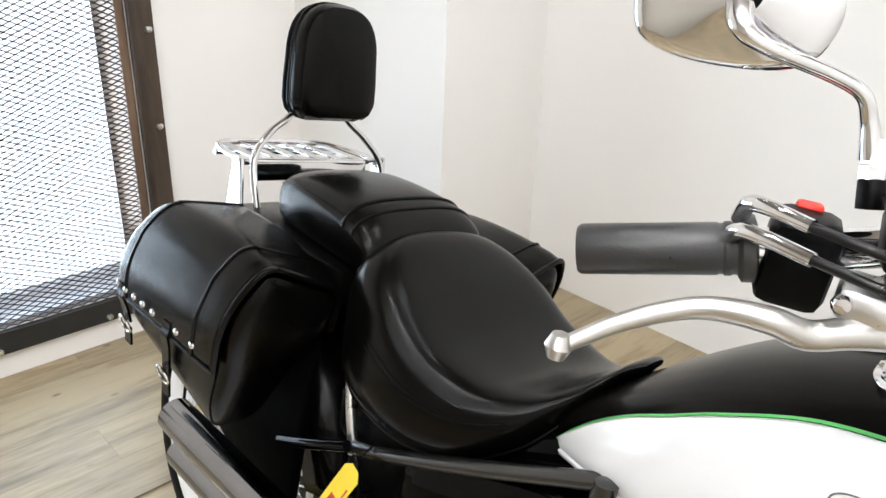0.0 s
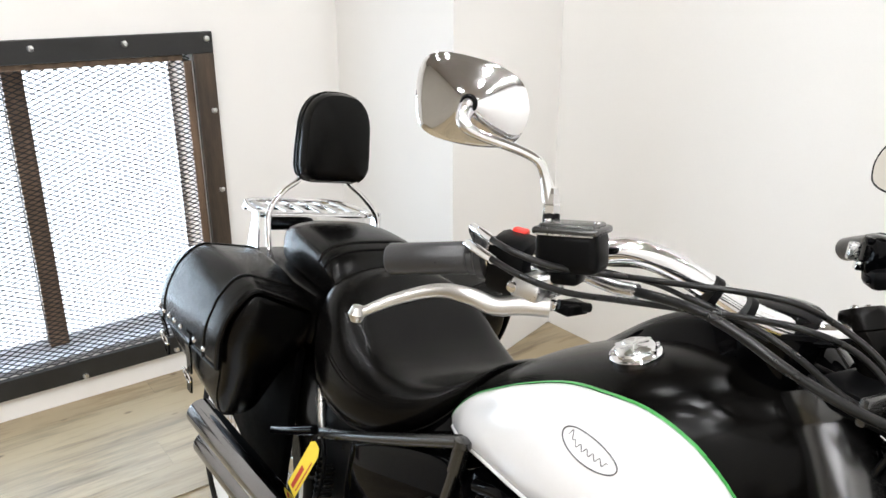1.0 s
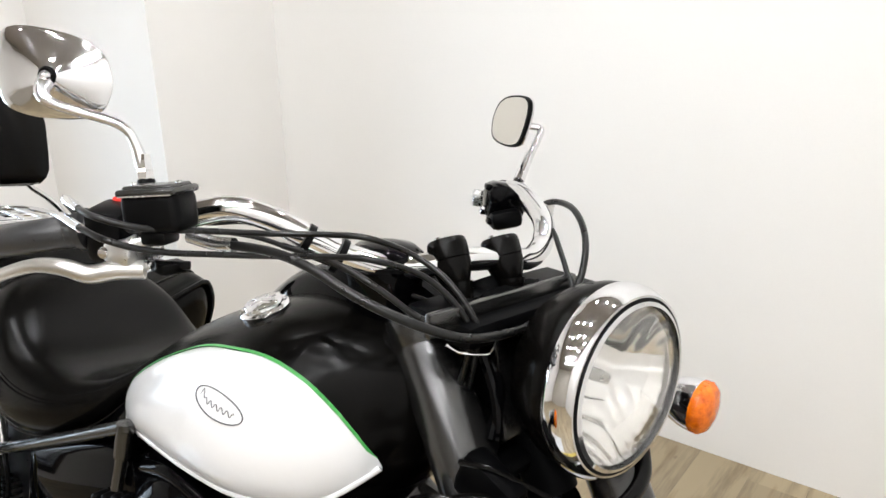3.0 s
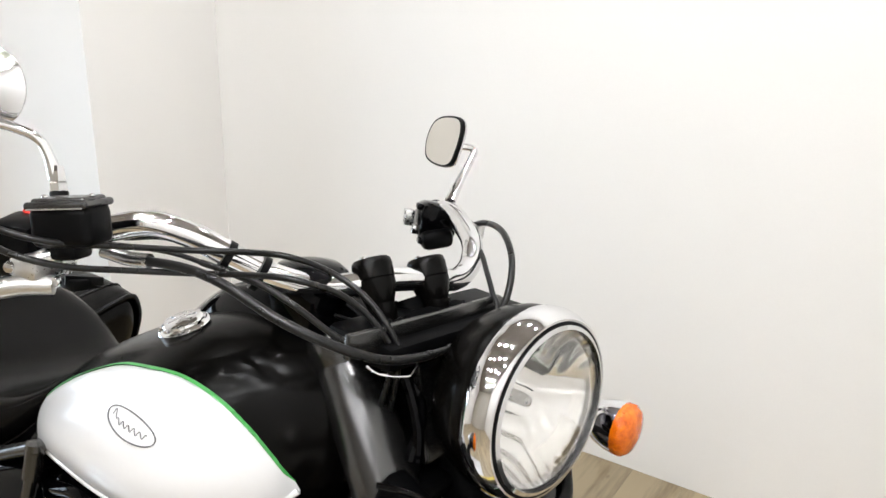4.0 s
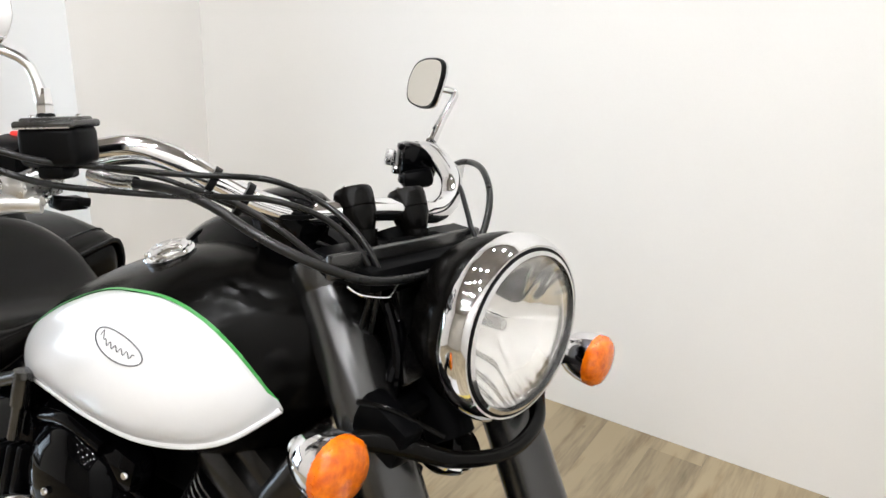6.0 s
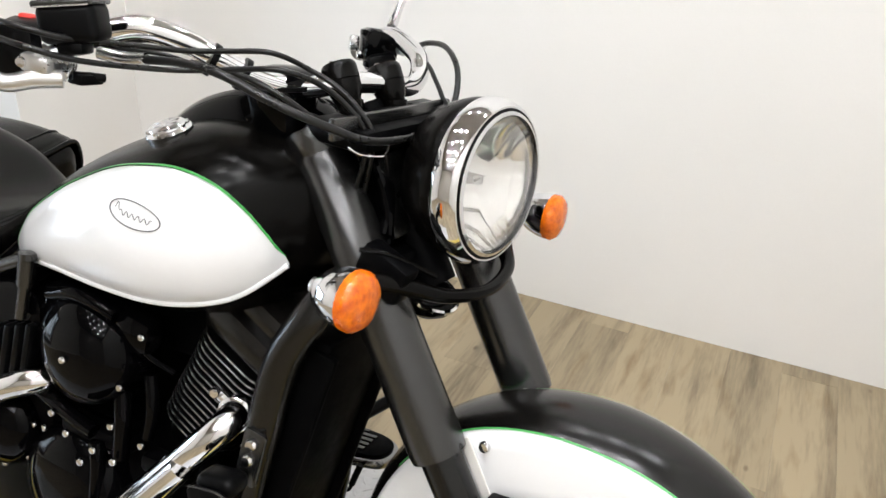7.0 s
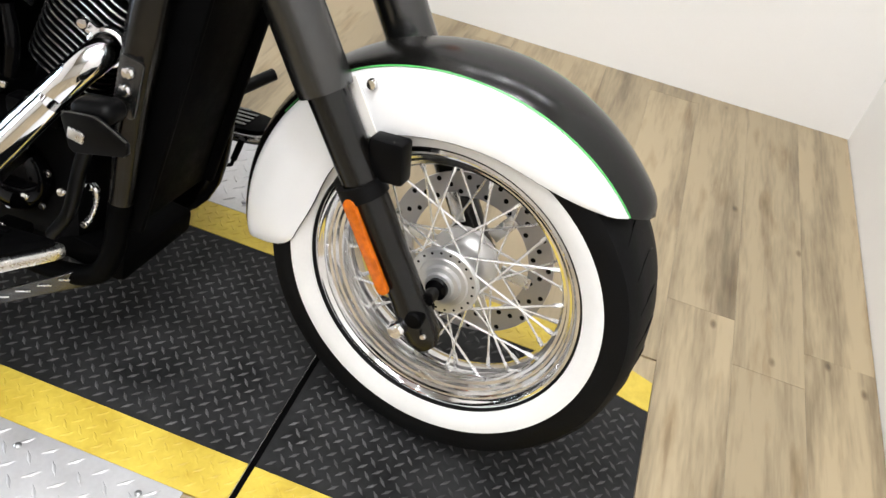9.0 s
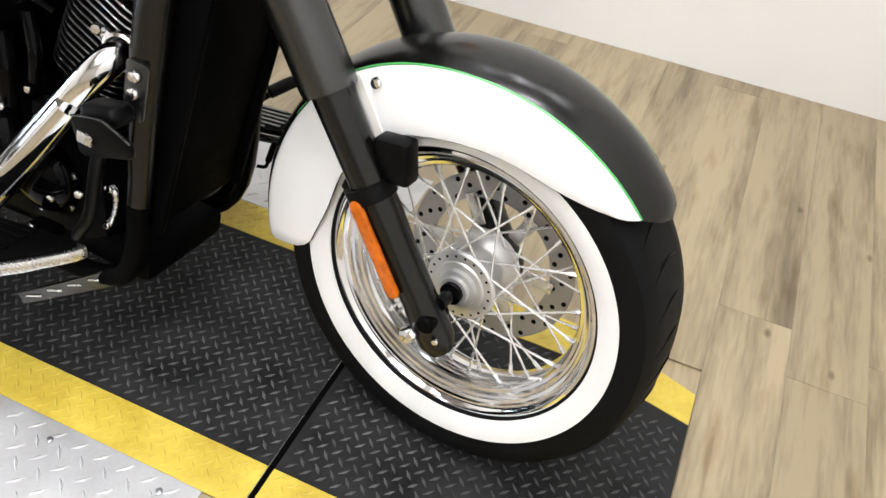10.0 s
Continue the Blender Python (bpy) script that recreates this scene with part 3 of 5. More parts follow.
rider_shape = Seat([-0.505, -0.49, -0.45, -0.38, -0.30, -0.22, -0.16, -0.125, -0.100, -0.082, -0.068], [0.09, 0.125, 0.160, 0.182, 0.181, 0.160, 0.124, 0.090, 0.066, 0.045, 0.020],
                   [0.820, 0.853, 0.872, 0.847, 0.792, 0.765, 0.768, 0.786, 0.808, 0.823, 0.826], [0.0, 0.0, 0.012, 0.024, 0.026, 0.018, 0.006, 0.0, 0.0, 0.0, 0.0], [0.68, 0.620, 0.598, 0.592, 0.598, 0.625, 0.670, 0.722, 0.768, 0.800, 0.816], 0.82, 0.66)
rider = rider_shape.build("rider_seat", "black leather dished rider seat")
for d in (4, 176):
    rider_shape.seam(-0.488, -0.17, d, rider, 0.0015)
    rider_shape.seam(-0.486, -0.17, d + (3 if d < 90 else -3), rider, 0.0010)
for d in (-32, 212):
    rider_shape.seam(-0.50, -0.12, d, rider, 0.0028)
rider_shape.band(-0.480, rider, 0.0014, 6, 174)
pillion_shape = Seat([-0.775, -0.765, -0.73, -0.66, -0.56, -0.51, -0.475, -0.46], [0.045, 0.075, 0.098, 0.112, 0.121, 0.124, 0.122, 0.105], [0.845, 0.868, 0.888, 0.902, 0.898, 0.885, 0.862, 0.835],
                     [0, 0, 0, 0, 0, 0, 0, 0], [0.81, 0.80, 0.79, 0.785, 0.78, 0.78, 0.78, 0.79])
pillion = pillion_shape.build("passenger_seat", "black leather passenger pad with a stitched band")
for x in (-0.535, -0.510):
    pillion_shape.band(x, pillion, 0.003)
for d in (22, 158):
    pillion_shape.seam(-0.76, -0.52, d, pillion)

# saddlebags
def round_poly(pts, rad, n=4):
    """An open outline whose corners are rounded; n + 1 points a corner."""
    out = []
    for i, p in enumerate(pts):
        p = Vector(p)
        if i in (0, len(pts) - 1):
            out.append(tuple(p))
            continue
        a, b = Vector(pts[i - 1]) - p, Vector(pts[i + 1]) - p
        r = min(rad, a.length * 0.45, b.length * 0.45)
        s, e = p + a.normalized() * r, p + b.normalized() * r
        for k in range(n + 1):
            t = k / n
            out.append(tuple((1 - t) ** 2 * s + 2 * t * (1 - t) * p + t * t * e))
    return out


BAG = round_poly([(0.142, 0.735), (0.145, 0.808), (0.274, 0.822), (0.303, 0.772), (0.309, 0.72), (0.297, 0.655), (0.287, 0.57), (0.264, 0.520), (0.20, 0.522), (0.165, 0.62)], 0.024)
LID_N = 24   # the lid reaches the stud line


def bag_ring(u, grow=0.0):
    """Outline of the slanting bag at u, 0 at its rear and 1 at its front face."""
    q = min(max(u, 0.0), 1.0)
    g = flow(q, [0, 0.03, 0.10, 0.25, 0.8, 0.95, 1.0], [0.86, 0.93, 0.98, 1.0, 1.0, 0.995, 0.978])
    crown = 0.010 * math.sin(math.pi * q)
    out = []
    for y, z in BAG:
        zz = 0.68 + (z - 0.68) * g + (crown if z > 0.77 else 0.0) + (0.075 * (1 - q) * (0.66 - z) / 0.14 if z < 0.66 else 0.0) - (0.040 * q * q * min(1.0, max(0.0, (0.275 - y) / 0.13)) if z > 0.70 else 0.0)
        yy = 0.142 + (y - 0.142) * (0.70 + 0.3 * g)
        d = Vector((y - 0.21, z - 0.67)).normalized() * grow
        x0, x1 = -0.805 - 0.42 * min(0.15, max(-0.02, 0.80 - z)), -0.500 - 0.35 * max(-0.02, 0.80 - z)
        out.append(Vector((x0 + (x1 - x0) * u, yy + d.x, zz + d.y)))
    return out


def build_bag(s):
    n = 30
    flip = Vector((1, s, 1))
    side = lambda ring: [p * flip for p in ring]
    bag = part("saddlebag", loft([side(bag_ring(k / n)) for k in range(n + 1)]), LEATHER, bike, "black leather saddlebag with studs and chrome buckles", m=BODY)
    bm = bmesh.new()
    rows = [[bm.verts.new(p) for p in side(bag_ring(0.015 + 1.015 * k / n, 0.007)[:LID_N])] for k in range(n + 1)]
    for a, b in zip(rows, rows[1:]):
        for q in range(LID_N - 1):
            bm.faces.new((a[q], a[q + 1], b[q + 1], b[q]))
    lid = part("lid", bm, LEATHER, bag, "leather lid with piped edge", m=BODY)
    sol = lid.modifiers.new("thickness", "SOLIDIFY")
    sol.thickness, sol.offset = 0.005, 1
    part("piping", tube(side([bag_ring(u, 0.011)[LID_N - 1] for u in np.linspace(0.015, 1.03, 14)]), 0.003, 6, 3), LEATHER, bag, m=BODY)
    # hem along the lid's front and the raised seams across it
    for u, r, lift in ((1.03, 0.0050, 0.009), (0.84, 0.0030, 0.0122), (0.14, 0.0030, 0.0122)):
        part("piping", tube(side(bag_ring(u, lift)[:LID_N]), r, 8, 2), LEATHER, bag, m=BODY)
    # front panel with its own piping
    face = side(bag_ring(1.0, -0.003))
    mid = sum(face, Vector()) / len(face)
    part("front_panel", loft([[mid + (p - mid) * f + Vector((dx, 0, 0)) for p in face] for f, dx in ((1, -0.002), (0.99, 0.005), (0.92, 0.013), (0.75, 0.021), (0.45, 0.026), (0.12, 0.028))]), LEATHER, bag, "stiff leather front panel", m=BODY)
    for u in (0.05, 0.15, 0.25, 0.35, 0.46, 0.70, 0.85):
        p = side(bag_ring(u, 0.0135))[LID_N - 2] + Vector((0, 0, 0.008))
        put("stud", stud_mesh, bag, BODY @ along(p, p + Vector((0, s, 0.1))))
    for u in (0.10, 0.60):
        q, low = side(bag_ring(u, 0.016)), side(bag_ring(u, 0.012))
        strip = [low[21], low[22], low[23] + Vector((0, s * 0.003, 0)), low[25], low[28] - Vector((0.004, 0, 0))]
        part("strap", strap_mesh(strip, s), LEATHER, bag, "leather buckle strap", m=BODY)
        end = strip[-1]
        ring = [(end.x + 0.017 * math.cos(a), end.y + s * (0.006 + 0.006 * math.sin(a)), end.z - 0.006 + 0.015 * math.sin(a)) for a in np.linspace(0, 2 * math.pi, 21)]
        part("buckle", tube(ring, 0.0026, 8, 1), CHROME, bag, "chrome ring buckle", m=BODY)
        part("strap_tip", strap_mesh([(end.x, end.y, end.z - 0.01), (end.x - 0.006, end.y - s * 0.006, end.z - 0.045)], s, 0.011), LEATHER, bag, m=BODY)
    return bag


def strap_mesh(pts, s, half=0.011, thick=0.004):
    path = smooth_path(pts, 3)
    rings = []
    for i, p in enumerate(path):
        d = (path[min(i + 1, len(path) - 1)] - path[max(i - 1, 0)]).normalized()
        ax = Vector((1, 0, 0))
        nrm = ax.cross(d).normalized() * thick * 0.5
        rings.append([p - ax * half - nrm, p + ax * half - nrm, p + ax * half + nrm, p - ax * half + nrm])
    return loft(rings)


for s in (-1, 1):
    part("inner_guard", plate([(-0.84, 0.66), (-0.53, 0.68), (-0.54, 0.36), (-0.66, 0.36), (-0.80, 0.42), (-0.84, 0.52)], 0.02, frame_on((0, s * 0.140 + 0.01, 0), (1, 0, 0), (0, 0, 1)), 0.005), CORE, bike, "added black sheet for the shade beside the rear wheel", m=BODY)
bag_r, bag_l = build_bag(-1), build_bag(1)
for piece in (bag_l, *bag_l.children):
    piece.matrix_basis = BODY @ Matrix.Translation((0.035, 0.0, -0.008)) @ BODY.inverted() @ piece.matrix_basis
    WORLD[piece] = piece.matrix_basis.copy()
part("bag_yoke", slab(-0.86, -0.50, -0.14, 0.14, 0.74, 0.80, 0.02), LEATHER, bike, "black leather yoke under the seat", m=BODY)

# backrest, its bar and the luggage rack
def build_backrest():
    w = 0.178
    outline = []
    for k in range(17):
        a = math.pi * k / 16
        outline.append((0.485 * w * math.copysign(abs(math.cos(a)) ** 0.72, math.cos(a)), 0.112 + 0.095 * math.sin(a) ** 0.9))
    outline += [(-0.5 * w, 0.07), (-0.5 * w, 0.035), (-0.5 * w + 0.006, 0.016), (-0.5 * w + 0.02, 0.004), (-0.5 * w + 0.04, 0.0), (0.5 * w - 0.04, 0.0), (0.5 * w - 0.02, 0.004), (0.5 * w - 0.006, 0.016), (0.5 * w, 0.035), (0.5 * w, 0.07)]
    m = frame_on((-0.868, 0.067, 0.950), (0, 1, 0), (-0.10, 0, 1))
    pad = part("backrest", plate(outline, 0.054, m, 0.020), LEATHER, bike, "padded black backrest", m=BODY)
    part("back_shell", plate([(x * 0.99, y * 1.0) for x, y in outline], 0.010, m @ pose(0, 0, -0.009), 0.004), PLASTIC, pad, m=BODY)
    ring = [m @ Vector((x * 1.01, y * 1.005, 0.014)) for x, y in outline]
    part("piping", tube(ring + [ring[0]], 0.0022, 6, 1), LEATHER, pad, m=BODY)
    return pad


backrest = build_backrest()
sissy = part("sissy_bar", tube([(-0.80, -0.086, 0.76), (-0.835, -0.086, 0.84), (-0.85, -0.080, 0.885), (-0.865, -0.043, 0.925), (-0.87, -0.003, 0.955), (-0.88, 0.012, 1.0), (-0.885, 0.057, 1.06), (-0.88, 0.102, 1.0), (-0.87, 0.127, 0.95), (-0.865, 0.172, 0.915), (-0.85, 0.205, 0.875), (-0.835, 0.212, 0.83), (-0.80, 0.212, 0.76)], 0.0065, 10, 5), CHROME, bike, "chrome sissy bar", m=BODY)
for y in (-0.104, 0.218):
    part("side_plate", plate([(-0.90, 0.74), (-0.70, 0.72), (-0.72, 0.76), (-0.83, 0.79), (-0.845, 0.88), (-0.875, 0.88), (-0.885, 0.79)], 0.005, frame_on((0, y, 0), (1, 0, 0), (0, 0, 1)), 0.001), CHROME, sissy, "chrome mounting plate", m=BODY)
rack = part("luggage_rack", tube([(-0.87, -0.09, 0.868), (-0.96, -0.085, 0.872), (-1.005, -0.05, 0.872), (-1.015, 0.055, 0.872), (-1.005, 0.16, 0.872), (-0.96, 0.195, 0.872), (-0.87, 0.20, 0.868), (-0.865, 0.055, 0.868), (-0.87, -0.09, 0.868)], 0.0065, 10, 6), CHROME, bike, "chrome luggage rack", m=BODY)
for k in range(6):
    y = -0.055 + 0.044 * k
    part("slat", slab(-1.005, -0.87, y - 0.008, y + 0.008, 0.868, 0.874, 0.002), CHROME if k % 5 else BRUSHED, rack, m=BODY)
for x in (-0.90, -0.98):
    part("cross_bar", slab(x - 0.007, x + 0.007, -0.085, 0.195, 0.855, 0.866, 0.002), CHROME, rack, m=BODY)
part("rack_front", slab(-0.862, -0.857, -0.07, 0.18, 0.835, 0.868, 0.001), CHROME, rack, "chrome front strip", m=BODY)

# front wheel
AX = pose(0, 0, 0, 90, 0, 0)   # local z along the axle, towards the right side
tyre = [(0.222, 0.045), (0.232, 0.055), (0.246, 0.061), (0.262, 0.0640), (0.272, 0.0665), (0.287, 0.0680), (0.301, 0.0650), (0.310, 0.053), (0.3155, 0.028), (0.317, 0.0)]
tyre = tyre + [(r, -h) for r, h in tyre[-2::-1]]
rim_half = [(0.228, 0.047), (0.2265, 0.051), (0.222, 0.052), (0.219, 0.047), (0.2165, 0.0455), (0.2150, 0.0425), (0.2125, 0.0420), (0.2105, 0.0385), (0.2065, 0.0370), (0.2050, 0.0335), (0.2010, 0.0325), (0.1985, 0.0270), (0.1935, 0.0255), (0.1905, 0.0190), (0.1875, 0.0150), (0.1860, 0.0)]
rim_prof = rim_half + [(r, -h) for r, h in rim_half[-2::-1]] + [(0.214, -0.036), (0.197, 0.0), (0.214, 0.036)]


def build_wheel(name, label, m, local, wide=1.0, far=None):
    far = far or wide
    w = part(name, ring_lathe([(r, h * wide) for r, h in rim_prof], local, 96), RIMCHROME, bike, label, m=m)
    bm = ring_lathe([(r, h * (wide if h > 0 else far)) for r, h in tyre], local, 128)
    back = m.inverted()
    for v in bm.verts:   # the tyre flattens where it bears on the ground
        p = m @ v.co
        if p.z < 0.0012:
            p.z = 0.0012
            v.co = back @ p
    part("tyre", bm, RUBBER, w, "black whitewall tyre", m=m)
    for s in (1, -1):
        wide = wide if s > 0 else far
        part("whitewall", ring_lathe([(0.2310, s * 0.0535 * wide), (0.2315, s * 0.0562 * wide), (0.246, s * 0.0625 * wide), (0.262, s * 0.0650 * wide), (0.2700, s * 0.0645 * wide), (0.2705, s * 0.0620 * wide), (0.250, s * 0.0590 * wide)], local, 96), WHITEWALL, w, "white sidewall band", m=m)
    return w


wheel = build_wheel("front_wheel", "chrome spoked front wheel with whitewall tyre", WHEEL, AX, 1.12, 1.32)
hub = part("hub", lathe([(0.0005, 0.060), (0.023, 0.060), (0.024, 0.053), (0.031, 0.052), (0.033, 0.045), (0.041, 0.044), (0.043, 0.041), (0.056, 0.040), (0.059, 0.037), (0.059, 0.032), (0.044, 0.028), (0.036, 0.015), (0.035, -0.02), (0.042, -0.030), (0.060, -0.036), (0.060, -0.046), (0.0005, -0.05)], AX, 48), HUBALLOY, wheel, "brushed aluminium hub", m=WHEEL)
part("axle_sleeve", lathe([(0.012, 0.055), (0.018, 0.055), (0.018, 0.068), (0.011, 0.070), (0.011, 0.10)], AX, 20), GLOSS, wheel, m=WHEEL)
flange_hole = mesh_of("flange_hole", lathe([(0.0030, 0.0), (0.0030, 0.0006), (0.0003, 0.0006)], IDENT, 8), CORE)
for k in range(20):
    a = 2 * math.pi * k / 20
    put("flange_hole", flange_hole, hub, WHEEL @ AX @ pose(0.051 * math.cos(a), 0.051 * math.sin(a), 0.0404) @ Matrix.Scale(0.75, 4))
spoke = mesh_of("spoke", lathe([(0.0020, 0), (0.0020, 0.9), (0.0036, 0.9), (0.0036, 0.985), (0.0022, 1)], IDENT, 6), SPOKESTEEL)
for k in range(40):
    side = 1 if k % 2 else -1
    a = 2 * math.pi * (k + 0.35 * side) / 40
    lead = (0.95 if (k // 2) % 2 else -0.95)
    p = AX @ Vector((0.053 * math.cos(a + lead), 0.053 * math.sin(a + lead), side * 0.037))
    q = AX @ Vector((0.190 * math.cos(a), 0.190 * math.sin(a), side * 0.012))
    put("spoke", spoke, wheel, WHEEL @ along(p, q) @ Matrix.Diagonal((1, 1, (q - p).length, 1)))
disc = part("brake_disc", ring_lathe([(0.148, -0.060), (0.148, -0.065), (0.106, -0.065), (0.106, -0.060)], AX, 64), STEEL, wheel, "drilled steel brake disc", m=WHEEL)
hole = mesh_of("disc_hole", lathe([(0.0045, 0.0), (0.0045, 0.0008), (0.0003, 0.0008)], IDENT, 8), DARK)
for k in range(48):
    a, r = 2 * math.pi * k / 48, (0.114, 0.127, 0.140)[k % 3]
    put("disc_hole", hole, wheel, WHEEL @ AX @ pose(r * math.cos(a), r * math.sin(a), -0.0602))
for k in range(6):
    a = 2 * math.pi * k / 6
    part("disc_arm", box(0.055, 0.022, 0.005, AX @ pose(0.088 * math.cos(a), 0.088 * math.sin(a), -0.0575, 0, 0, math.degrees(a)), 0.002), BRUSHED, wheel, m=WHEEL)
tread_groove = mesh_of("tread_groove", tube([(0.3105, -0.052, 0.0), (0.3155, -0.026, 0.014), (0.3172, 0.0, 0.020), (0.3155, 0.026, 0.014), (0.3105, 0.058, 0.0)], 0.0013, 4, 2), DARK)
for k in range(36):
    put("tread_groove", tread_groove, wheel, WHEEL @ pose(0, 0, 0, 0, 10 * k, 0))

# rear wheel, half hidden
rear = build_wheel("rear_wheel", "chrome rear wheel with whitewall tyre", BODY, pose(-0.82, 0, 0.306, 90, 0, 0), 1.25)
part("hub", lathe([(0.0005, 0.07), (0.06, 0.06), (0.06, 0.03), (0.04, 0.02), (0.04, -0.05), (0.09, -0.06), (0.0005, -0.07)], pose(-0.82, 0, 0.306, 90, 0, 0), 32), BRUSHED, rear, m=BODY)
for k in range(32):
    side = 1 if k % 2 else -1
    a = 2 * math.pi * k / 32
    lead = (0.9 if (k // 2) % 2 else -0.9)
    p, q = Vector((0.055 * math.cos(a + lead), side * 0.045, 0.055 * math.sin(a + lead))), Vector((0.190 * math.cos(a), side * 0.012, 0.190 * math.sin(a)))
    o = Vector((-0.82, 0, 0.306))
    put("spoke", spoke, rear, BODY @ along(o + p, o + q) @ Matrix.Diagonal((1, 1, (q - p).length, 1)))


def rear_fender():
    rings = []
    for i in range(41):
        a = radians(-62 + 134 * i / 40)
        ring = []
        for k in range(-10, 11):
            t = k / 10 * math.pi / 2
            r = 0.345 + 0.05 * math.cos(t)
            ring.append((-0.82 + r * math.sin(a), 0.115 * math.sin(t), 0.306 + r * math.cos(a)))
        low = 0.29
        ring = [(-0.82 + low * math.sin(a), -0.115, 0.306 + low * math.cos(a))] + ring + [(-0.82 + low * math.sin(a), 0.115, 0.306 + low * math.cos(a))]
        rings.append(ring)
    ob = part("rear_fender", loft(rings, cap=False, closed=False), SATIN, bike, "satin black rear fender", m=BODY, angle=60)
    mod = ob.modifiers.new("thickness", "SOLIDIFY")
    mod.thickness, mod.offset = 0.003, 0


rear_fender()

# fork
for s in (-1, 1):
    y = 0.105 * s if s < 0 else 0.122
    fwd = 0.03 if s > 0 else 0.008
    up, mid, low = Vector((-0.457 + fwd, y, 0.676)), Vector((-0.21 + fwd, y, 0.284)), Vector((0.006 + fwd * 0.3, y, -0.035))
    d = (mid - up).length
    leg = part("fork_leg", lathe([(0.030, 0), (0.0365, 0.0), (0.038, 0.006), (0.038, 0.030), (0.0365, 0.033), (0.0365, 0.037), (0.0385, 0.040), (0.039, d * 0.5), (0.040, d - 0.012), (0.0385, d), (0.030, d + 0.001)], along(up, mid), 40), MATTE, bike, "satin black fork cover", m=FRONT)
    d2 = (low - mid).length
    part("fork_slider", lathe([(0.029, -0.01), (0.029, d2 * 0.5), (0.0275, d2 * 0.58), (0.027, d2 * 0.85), (0.029, d2 * 0.9), (0.029, d2 + 0.01), (0.02, d2 + 0.03), (0.004, d2 + 0.032)], along(mid, low), 32), FENDER, leg, "satin black fork slider", m=FRONT)
    part("axle_lug", lathe([(0.0005, -0.02), (0.015, -0.02), (0.015, 0.026), (0.012, 0.029), (0.0005, 0.029)], frame_on((0.002, y, -0.004), (1, 0, 0), (0, 0, 1)) @ Matrix.Scale(s * -1, 4, (0, 0, 1)), 28), DARK, leg, m=FRONT)
    part("fender_bracket", box(0.054, 0.034, 0.064, pose(-0.098, y * 0.88, 0.216, 0, -8, 0), 0.006), PLASTIC, leg, "black fender mount", m=FRONT)
    part("clamp_band", lathe([(0.030, -0.012), (0.036, -0.012), (0.036, 0.012), (0.030, 0.012)], along(Vector((-0.125, y, 0.160)), low), 28), PLASTIC, leg, m=FRONT)
    part("clamp_ear", box(0.05, 0.02, 0.024, pose(-0.145, y - s * 0.0, 0.15, 0, 20, 0), 0.006), PLASTIC, leg, m=FRONT)
    refl = Vector((0.083, 0.0, -0.13)).normalized()
    part("reflector", plate(rounded(0.020, 0.155, 0.0095), 0.009, frame_on(Vector((-0.088, y + s * 0.030, 0.092)), (0.84, 0.0, 0.54), (-refl.x, 0, -refl.z)), 0.003), REFLECTOR, leg, "amber side reflector", m=FRONT)
    put("axle_bolt", bolt_mesh, leg, FRONT @ along((-0.017, y + s * 0.03, -0.028), (-0.017, y + s, -0.028)) @ Matrix.Scale(2.2, 4))
    put("axle_bolt", bolt_mesh, leg, FRONT @ along((0.024, y + s * 0.027, -0.022), (0.024, y + s, -0.022)) @ Matrix.Scale(0.8, 4))

# front fender: a rounded crown over the wheel, with deep skirts that taper to the front
GUARD = frame_matrix((0.8358, 0.0633, 0.3039), -9.3, 6.1)
FA = [-101.3, -100.6, -99.6, -95, -75, -52, -31, -13, 4, 22, 29, 35.3, 40.3, 43.2, 45.5, 47.2]
FR = [0.362, 0.305, 0.270, 0.247, 0.225, 0.238, 0.257, 0.260, 0.267, 0.2755, 0.285, 0.301, 0.3225, 0.341, 0.351, 0.3595]


def fender_end(deg):
    """How far round the section the skirt reaches: 0.5 is the shoulder, more is skirt."""
    base = 0.3246 - 0.011 * max(0.0, deg / 45) ** 2
    low = flow(deg, FA, FR) if deg > -95 else lin(deg, FA, FR)
    if low < base:
        return 0.5 + (base - low) / 0.38
    return math.acos(min(1.0, (low - base) / 0.0436)) / math.pi


def fender_point(deg, v, side, out=0.0):
    base = 0.3246 - 0.011 * max(0.0, deg / 45) ** 2
    taper = lin(deg, [-101, -96, -80, 0, 47], [0.94, 0.99, 1, 1, 0.749])
    if v <= 0.5:
        t = v * math.pi
        r, y = base + 0.0436 * math.cos(t), 0.078 * math.sin(t)
    else:
        r, y = base - (v - 0.5) * 0.38, 0.078 + 0.003 * math.sin(min(1.0, (v - 0.5) / 0.26) * math.pi)
    n = min(1.0, v * 2)
    y = y * taper + out * math.sin(n * math.pi / 2)
    r += out * math.cos(n * math.pi / 2) - 0.006 * max(0.0, (deg - 43) / 4) ** 2
    a = radians(deg)
    return (r * math.sin(a), side * y, r * math.cos(a))


def build_fender():
    rings = []
    n = 110
    for i in range(n + 1):
        deg = -101.2 + 148.3 * i / n
        end = fender_end(deg)
        vs = [end * k / 24 for k in range(25)]
        rings.append([fender_point(deg, v, -1) for v in vs[::-1]] + [fender_point(deg, v, 1) for v in vs[1:]])
    ob = part("front_fender", loft(rings, cap=False, closed=False), FENDER, bike, "satin black front fender with white side panels", m=GUARD, angle=60)
    mod = ob.modifiers.new("thickness", "SOLIDIFY")
    mod.thickness, mod.offset = 0.003, 0
    return ob


fender = build_fender()


def panel_top(deg):
    f = min(1.0, max(0.0, (-28 - deg) / 45))
    return min(fender_end(deg) - 0.004, 0.309 + 0.085 * f * f * (3 - 2 * f))


